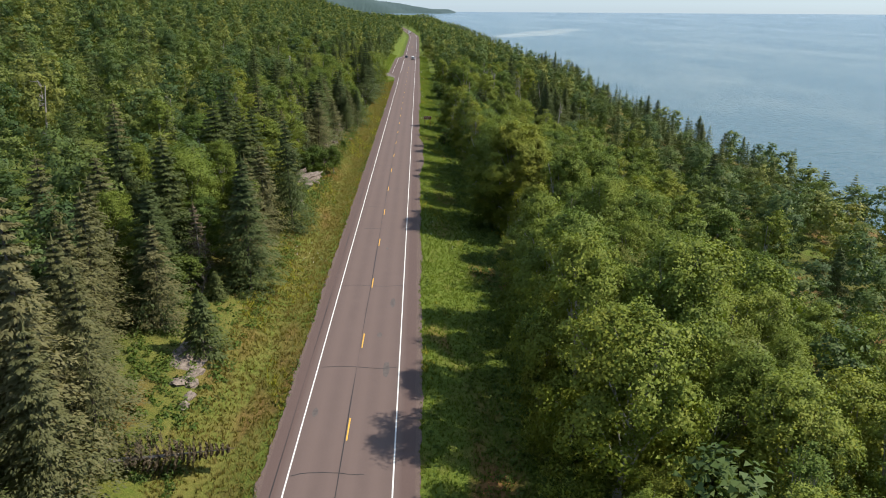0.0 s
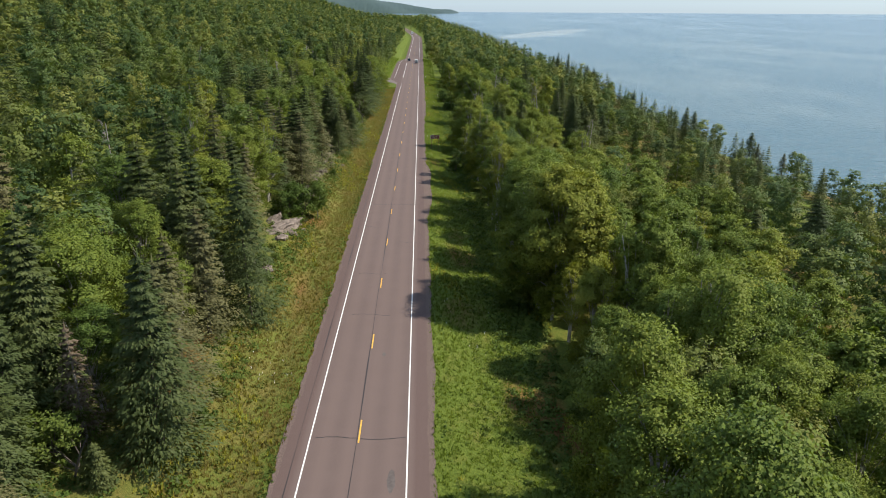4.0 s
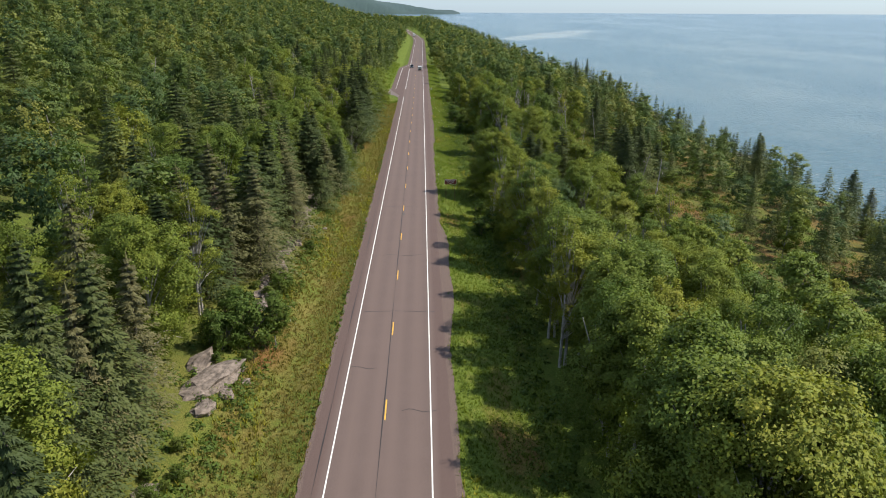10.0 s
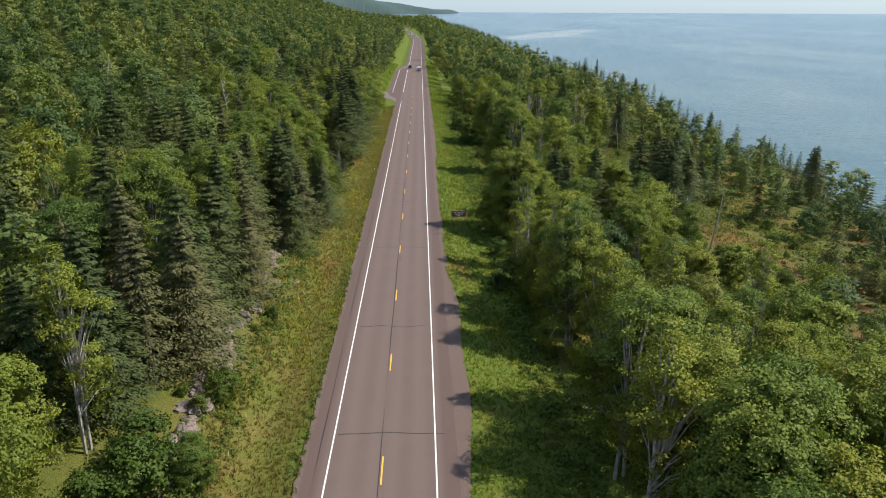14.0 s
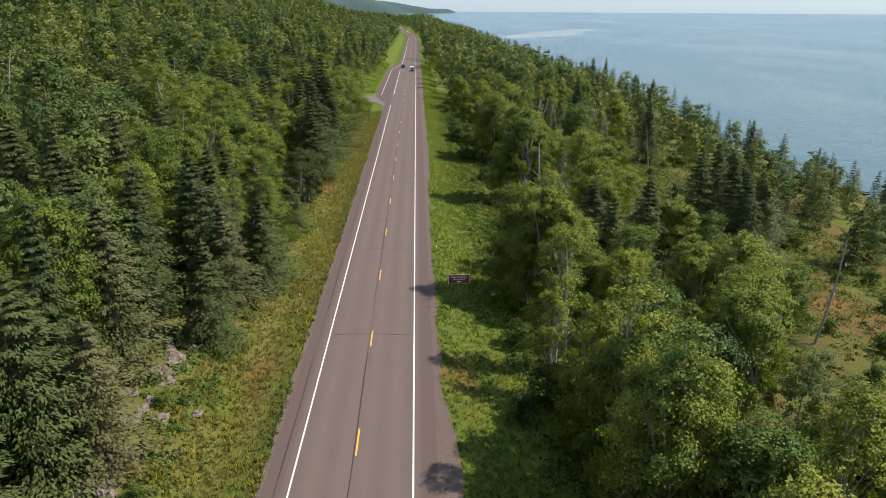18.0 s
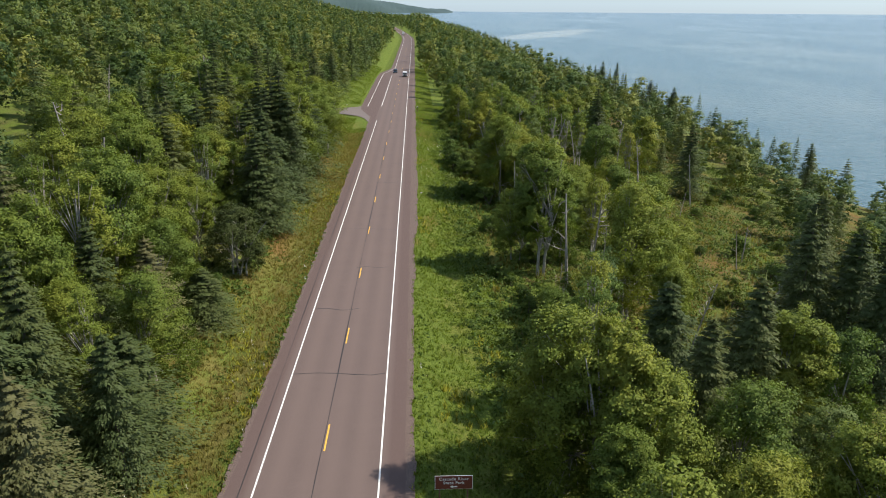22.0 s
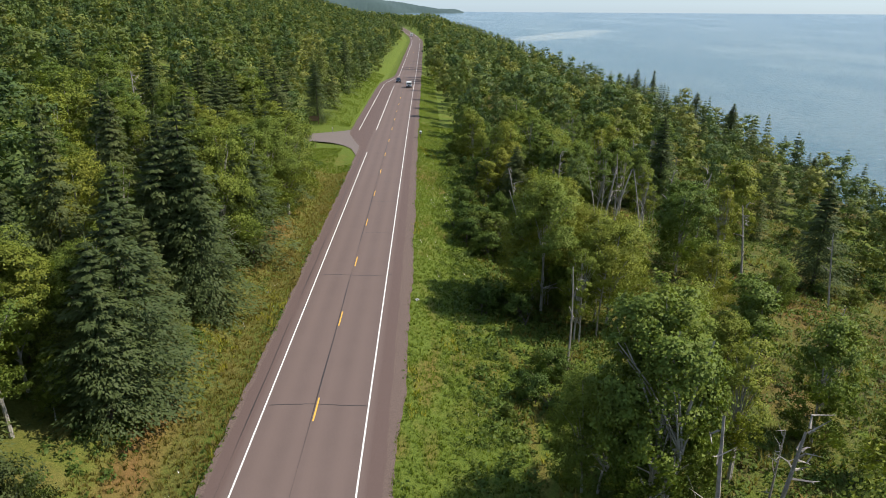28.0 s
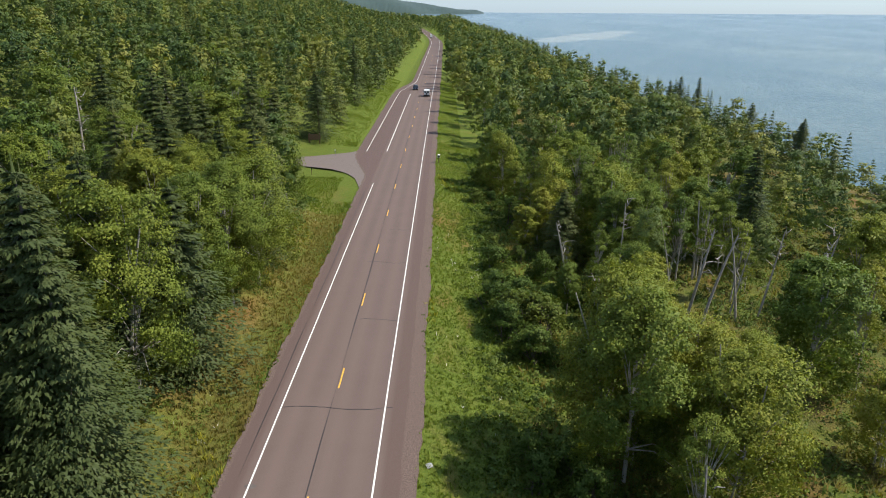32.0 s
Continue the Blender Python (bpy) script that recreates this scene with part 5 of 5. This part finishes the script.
gx, gy = 7.9, 145.4
sign = thing("road_sign", "brown park sign with white border on two posts", "sign", "", Matrix.Translation((gx, gy, ground_at(gx, gy))))
zc = 2.8 - ground_at(gx, gy)
part("post", box_bm(-0.80, -0.72, 0.0, 0.08, -0.3, zc + 0.3, 0.01), M_WOOD, sign)
part("post", box_bm(0.72, 0.80, 0.0, 0.08, -0.3, zc + 0.3, 0.01), M_WOOD, sign)
part("panel", box_bm(-1.02, 1.02, -0.02, 0.0, zc - 0.43, zc + 0.43, 0.006), M_SIGNWHITE, sign, "white border of the sign")
face = part("face", box_bm(-0.99, 0.99, -0.026, -0.018, zc - 0.405, zc + 0.405), M_BROWN, sign, "brown sign face")
lettering("Cascade River", 0.245, 0, zc + 0.22, sign, "white letters reading Cascade River")
lettering("State Park", 0.245, 0, zc - 0.02, sign, "white letters reading State Park")
bm = bmesh.new()
for pts in ([(-0.2, 0.0), (-0.06, 0.1), (-0.06, -0.1)], [(-0.06, 0.035), (0.2, 0.035), (0.2, -0.035), (-0.06, -0.035)]):
    lo = [bm.verts.new((a, -0.034, zc - 0.26 + b)) for a, b in pts]
    hi = [bm.verts.new((a, -0.027, zc - 0.26 + b)) for a, b in pts]
    bm.faces.new(lo), bm.faces.new(hi[::-1])
    for q in range(len(lo)):
        bm.faces.new((lo[q], hi[q], hi[(q + 1) % len(lo)], lo[(q + 1) % len(lo)]))
bmesh.ops.recalc_face_normals(bm, faces=bm.faces)
part("arrow", bm, M_SIGNWHITE, sign, "white arrow pointing left")

mail = thing("mailbox", "small pale mailbox on a post beside the shoulder", "mailbox", "", Matrix.Translation((6.75, 310.0, ground_at(6.75, 310))))
part("post", box_bm(-0.06, 0.06, -0.06, 0.06, -0.3, 1.15, 0.01), M_WOOD, mail)
bm = bmesh.new()
prof = [(-0.24, 0), (0.24, 0), (0.24, 0.28)] + [(0.24 * math.cos(a), 0.28 + 0.22 * math.sin(a)) for a in np.linspace(0.3, math.pi - 0.3, 7)] + [(-0.24, 0.28)]
fr = [bm.verts.new((a, -0.4, 1.15 + b)) for a, b in prof]
bk = [bm.verts.new((a, 0.4, 1.15 + b)) for a, b in prof]
bm.faces.new(fr), bm.faces.new(bk[::-1])
for q in range(len(prof)):
    bm.faces.new((fr[q], bk[q], bk[(q + 1) % len(prof)], fr[(q + 1) % len(prof)]))
bmesh.ops.recalc_face_normals(bm, faces=bm.faces)
part("box", bm, M_SIGNWHITE, mail, "pale grey box with a rounded top")
part("flap", box_bm(-0.2, 0.2, -0.43, -0.4, 1.19, 1.55, 0.01), M_GREENMETAL, mail, "dark front flap")

for x, y, mt, lb in [(-14.8, 299.8, M_GREENMETAL, "dark marker post at the mouth of the side road"), (-13.3, 309.0 + 7.6, M_SIGNWHITE, "white marker post at the mouth of the side road")]:
    e = thing("marker_post", lb, "post", "marker posts", Matrix.Translation((x, y, ground_at(x, y))))
    part("stake", box_bm(-0.05, 0.05, -0.03, 0.03, -0.3, 1.2, 0.008), M_POST if mt is M_SIGNWHITE else M_WOOD, e)
    part("reflector", box_bm(-0.07, 0.07, -0.05, -0.03, 0.85, 1.25, 0.005), mt, e)

board = thing("wooden_board", "weathered brown timber notice board under the trees", "sign", "", Matrix.Translation((-19.0, 326.5, ground_at(-19.0, 326.5))))
part("post", box_bm(-1.15, -0.95, -0.1, 0.1, -0.3, 2.1, 0.02), M_WOOD, board)
part("post", box_bm(0.95, 1.15, -0.1, 0.1, -0.3, 2.1, 0.02), M_WOOD, board)
for k in range(3):
    part("plank", box_bm(-1.25, 1.25, -0.16, -0.1, 0.8 + 0.4 * k, 1.18 + 0.4 * k, 0.015), M_WOOD, board)

M_SHEET = plain("dull_grey_plastic", (0.30, 0.31, 0.31), 0.6, vary=0.2, scale=9)
plate = thing("litter_sheet", "crumpled pale sheet lying in the grass", "litter", "", Matrix.Translation((6.9, 219.6, ground_at(6.9, 219.6) + 0.12)) @ Euler((0.15, 0.1, 0.4)).to_matrix().to_4x4())
sv, sf = grid(np.linspace(-0.2, 0.2, 7), np.linspace(-0.2, 0.2, 6), lambda x, y: 0.03 * np.sin(9 * x + 4 * y) + 0.02 * np.cos(13 * y))
part_np("sheet", mesh_np("sheet", sv, sf, M_SHEET), plate)

# ---- vehicles ----
M_GLASS = plain("dark_car_glass", (0.012, 0.015, 0.017), 0.06, vary=0.05, spec=0.7)
M_VANPAINT = plain("white_van_paint", (0.72, 0.73, 0.73), 0.3, vary=0.04, scale=2, spec=0.5)
M_BLUEPAINT = plain("dark_blue_car_paint", (0.016, 0.03, 0.055), 0.22, 0.3, vary=0.1, scale=2, spec=0.6)
M_TYRE = plain("black_tyre", (0.02, 0.02, 0.02), 0.85, vary=0.2)
M_RIM = plain("grey_alloy_rim", (0.35, 0.35, 0.36), 0.35, 0.8, vary=0.1)
M_TRIM = plain("black_plastic_trim", (0.025, 0.025, 0.026), 0.6, vary=0.1)
M_REDLAMP = plain("red_tail_lamp", (0.30, 0.012, 0.01), 0.25, vary=0.1)
M_CLEARLAMP = plain("clear_headlamp", (0.6, 0.6, 0.62), 0.15, vary=0.05)


def hull(profile, half, taper, z_taper, bevel):
    """A body from a side profile (y, z), narrowing above z_taper."""
    bm = bmesh.new()
    zt = max(z for _, z in profile)

    def hw(z):
        return half - taper * max(0.0, (z - z_taper) / max(0.01, zt - z_taper))
    a = [bm.verts.new((-hw(z), y, z)) for y, z in profile]
    b = [bm.verts.new((hw(z), y, z)) for y, z in profile]
    bm.faces.new(a), bm.faces.new(b[::-1])
    for q in range(len(profile)):
        bm.faces.new((a[q], b[q], b[(q + 1) % len(profile)], a[(q + 1) % len(profile)]))
    bmesh.ops.recalc_face_normals(bm, faces=bm.faces)
    bmesh.ops.bevel(bm, geom=bm.edges[:], offset=bevel, segments=2, affect="EDGES")
    return bm


def quad_bm(pts, thick):
    """A pane through four points, thickened along its normal."""
    p = [Vector(q) for q in pts]
    n = (p[1] - p[0]).cross(p[2] - p[0]).normalized() * thick
    bm = bmesh.new()
    lo, hi = [bm.verts.new(q) for q in p], [bm.verts.new(q + n) for q in p]
    bm.faces.new(lo), bm.faces.new(hi[::-1])
    for q in range(4):
        bm.faces.new((lo[q], hi[q], hi[(q + 1) % 4], lo[(q + 1) % 4]))
    bmesh.ops.recalc_face_normals(bm, faces=bm.faces)
    return bm


def wheel(parent, x, y, r, w):
    def disc(rad, width):
        bm = bmesh.new()
        bmesh.ops.create_cone(bm, cap_ends=True, segments=22, radius1=rad, radius2=rad, depth=width, matrix=Matrix.Rotation(radians(90), 4, "Y"))
        bmesh.ops.bevel(bm, geom=[e for e in bm.edges if len(e.link_faces) == 2 and e.calc_face_angle() > 0.8], offset=width * 0.15, segments=2, affect="EDGES")
        return bm
    t = part("wheel", disc(r, w), M_TYRE, parent, "black tyre on a grey rim")
    t.location = (x, y, r)
    part("rim", disc(r * 0.62, w + 0.03), M_RIM, t)


def van(x, y, z):
    """White passenger van heading along +y."""
    e = thing("van", "white high-roofed passenger van driving on the highway", "van", "", Matrix.Translation((x, y, z)))
    body = [(-2.55, 0.45), (-2.62, 0.75), (-2.55, 1.95), (-2.4, 2.12), (1.1, 2.12), (1.75, 1.42), (2.5, 1.12), (2.62, 0.8), (2.6, 0.4)]
    b = part("body", hull(body, 0.99, 0.12, 1.1, 0.05), M_VANPAINT, e)
    for sx in (-1, 1):
        part("rear_window", quad_bm([(sx * 0.06, -2.63, 1.28), (sx * 0.74, -2.63, 1.28), (sx * 0.70, -2.59, 1.86), (sx * 0.06, -2.59, 1.86)], 0.03), M_GLASS, e)
        for y0, y1 in ((-2.35, -1.25), (-1.15, -0.05), (0.1, 1.05)):
            part("side_window", quad_bm([(sx * 0.985, y0, 1.3), (sx * 0.985, y1, 1.3), (sx * 0.91, y1 - 0.08, 1.88), (sx * 0.91, y0 + 0.03, 1.88)], 0.02 * sx), M_GLASS, e)
        part("tail_lamp", box_bm(sx * 0.91 - 0.06, sx * 0.91 + 0.06, -2.67, -2.55, 0.85, 1.25, 0.02), M_REDLAMP, e)
        part("headlamp", box_bm(sx * 0.75 - 0.14, sx * 0.75 + 0.14, 2.52, 2.66, 0.82, 1.02, 0.02), M_CLEARLAMP, e)
        part("mirror", box_bm(sx * 1.12 - 0.08, sx * 1.12 + 0.08, 0.95, 1.1, 1.25, 1.55, 0.03), M_TRIM, e)
        for yy in (-1.6, 1.65):
            wheel(e, sx * 0.86, yy, 0.36, 0.24)
    part("windscreen", quad_bm([(-0.84, 1.2, 2.04), (0.84, 1.2, 2.04), (0.92, 1.78, 1.45), (-0.92, 1.78, 1.45)], 0.03), M_GLASS, e)
    part("rear_bumper", box_bm(-0.98, 0.98, -2.78, -2.5, 0.42, 0.64, 0.04), M_TRIM, e)
    part("number_plate", box_bm(-0.16, 0.16, -2.68, -2.6, 0.78, 0.92, 0.004), M_SIGNWHITE, e)
    part("spare_wheel_cover", box_bm(-0.28, 0.28, -2.76, -2.6, 0.72, 1.2, 0.08), M_TRIM, e)
    return e


def hatch_car(x, y, z):
    """Dark blue family car heading along -y."""
    e = thing("car", "dark blue family car driving on the highway", "car", "", Matrix.Translation((x, y, z)) @ Matrix.Rotation(math.pi, 4, "Z"))
    low = [(-2.2, 0.35), (-2.28, 0.6), (-2.2, 0.95), (1.2, 0.98), (2.05, 0.82), (2.28, 0.62), (2.25, 0.32)]
    top = [(-2.1, 0.9), (-1.85, 1.45), (-1.4, 1.62), (0.1, 1.64), (0.55, 1.5), (1.3, 0.95)]
    part("body", hull(low, 0.92, 0.06, 0.7, 0.06), M_BLUEPAINT, e)
    part("cabin", hull(top, 0.86, 0.17, 0.95, 0.05), M_BLUEPAINT, e)
    part("windscreen", quad_bm([(-0.66, 0.58, 1.50), (0.66, 0.58, 1.50), (0.80, 1.28, 0.99), (-0.80, 1.28, 0.99)], 0.03), M_GLASS, e)
    part("rear_window", quad_bm([(-0.7, -2.06, 1.02), (0.7, -2.06, 1.02), (0.62, -1.88, 1.43), (-0.62, -1.88, 1.43)], 0.03), M_GLASS, e)
    for sx in (-1, 1):
        for y0, y1, y2, y3 in ((-1.85, -0.95, -0.98, -1.6), (-0.88, 0.0, -0.02, -0.9), (0.08, 0.95, 0.42, 0.06)):
            part("side_window", quad_bm([(sx * 0.865, y0, 1.03), (sx * 0.865, y1, 1.03), (sx * 0.72, y2, 1.5), (sx * 0.72, y3, 1.5)], 0.02 * sx), M_GLASS, e)
        part("headlamp", box_bm(sx * 0.66 - 0.17, sx * 0.66 + 0.17, 2.08, 2.26, 0.64, 0.78, 0.03), M_CLEARLAMP, e)
        part("tail_lamp", box_bm(sx * 0.78 - 0.09, sx * 0.78 + 0.09, -2.28, -2.15, 0.75, 1.05, 0.02), M_REDLAMP, e)
        part("mirror", box_bm(sx * 0.99 - 0.08, sx * 0.99 + 0.08, 0.72, 0.86, 1.0, 1.16, 0.03), M_BLUEPAINT, e)
        part("roof_rail", box_bm(sx * 0.62 - 0.02, sx * 0.62 + 0.02, -1.5, 0.1, 1.64, 1.69, 0.008), M_TRIM, e)
        for yy in (-1.35, 1.4):
            wheel(e, sx * 0.8, yy, 0.33, 0.22)
    part("grille", box_bm(-0.45, 0.45, 2.22, 2.31, 0.5, 0.66, 0.02), M_TRIM, e)
    part("bumper", box_bm(-0.88, 0.88, 2.15, 2.33, 0.3, 0.46, 0.04), M_TRIM, e)
    part("number_plate", box_bm(-0.16, 0.16, 2.3, 2.34, 0.44, 0.55, 0.004), M_SIGNWHITE, e)
    return e


def lorry(x, y, z, turn):
    """Small white box lorry far down the road, heading along -y."""
    e = thing("box_lorry", "small white box lorry far down the highway", "lorry", "", Matrix.Translation((x, y, z)) @ Matrix.Rotation(math.pi + turn, 4, "Z"))
    part("cargo_box", box_bm(-1.2, 1.2, -4.0, 1.2, 0.9, 3.4, 0.05), M_VANPAINT, e)
    part("cab", hull([(1.3, 0.5), (1.3, 2.5), (2.0, 2.5), (2.5, 1.6), (3.2, 1.4), (3.3, 0.5)], 1.05, 0.1, 1.4, 0.05), M_VANPAINT, e)
    part("windscreen", quad_bm([(-0.9, 2.06, 2.42), (0.9, 2.06, 2.42), (0.98, 2.54, 1.62), (-0.98, 2.54, 1.62)], 0.03), M_GLASS, e)
    part("bumper", box_bm(-1.1, 1.1, 3.2, 3.4, 0.4, 0.7, 0.04), M_TRIM, e)
    for sx in (-1, 1):
        for yy in (-2.6, 2.4):
            wheel(e, sx * 0.95, yy, 0.45, 0.3)
    return e


van(2.0, 415.0, float(road_z(415)))
hatch_car(-2.6, 438.0, float(road_z(438)))
lorry(float(road_x(960)) - 1.9, 960.0, float(road_z(960)), 0.04)
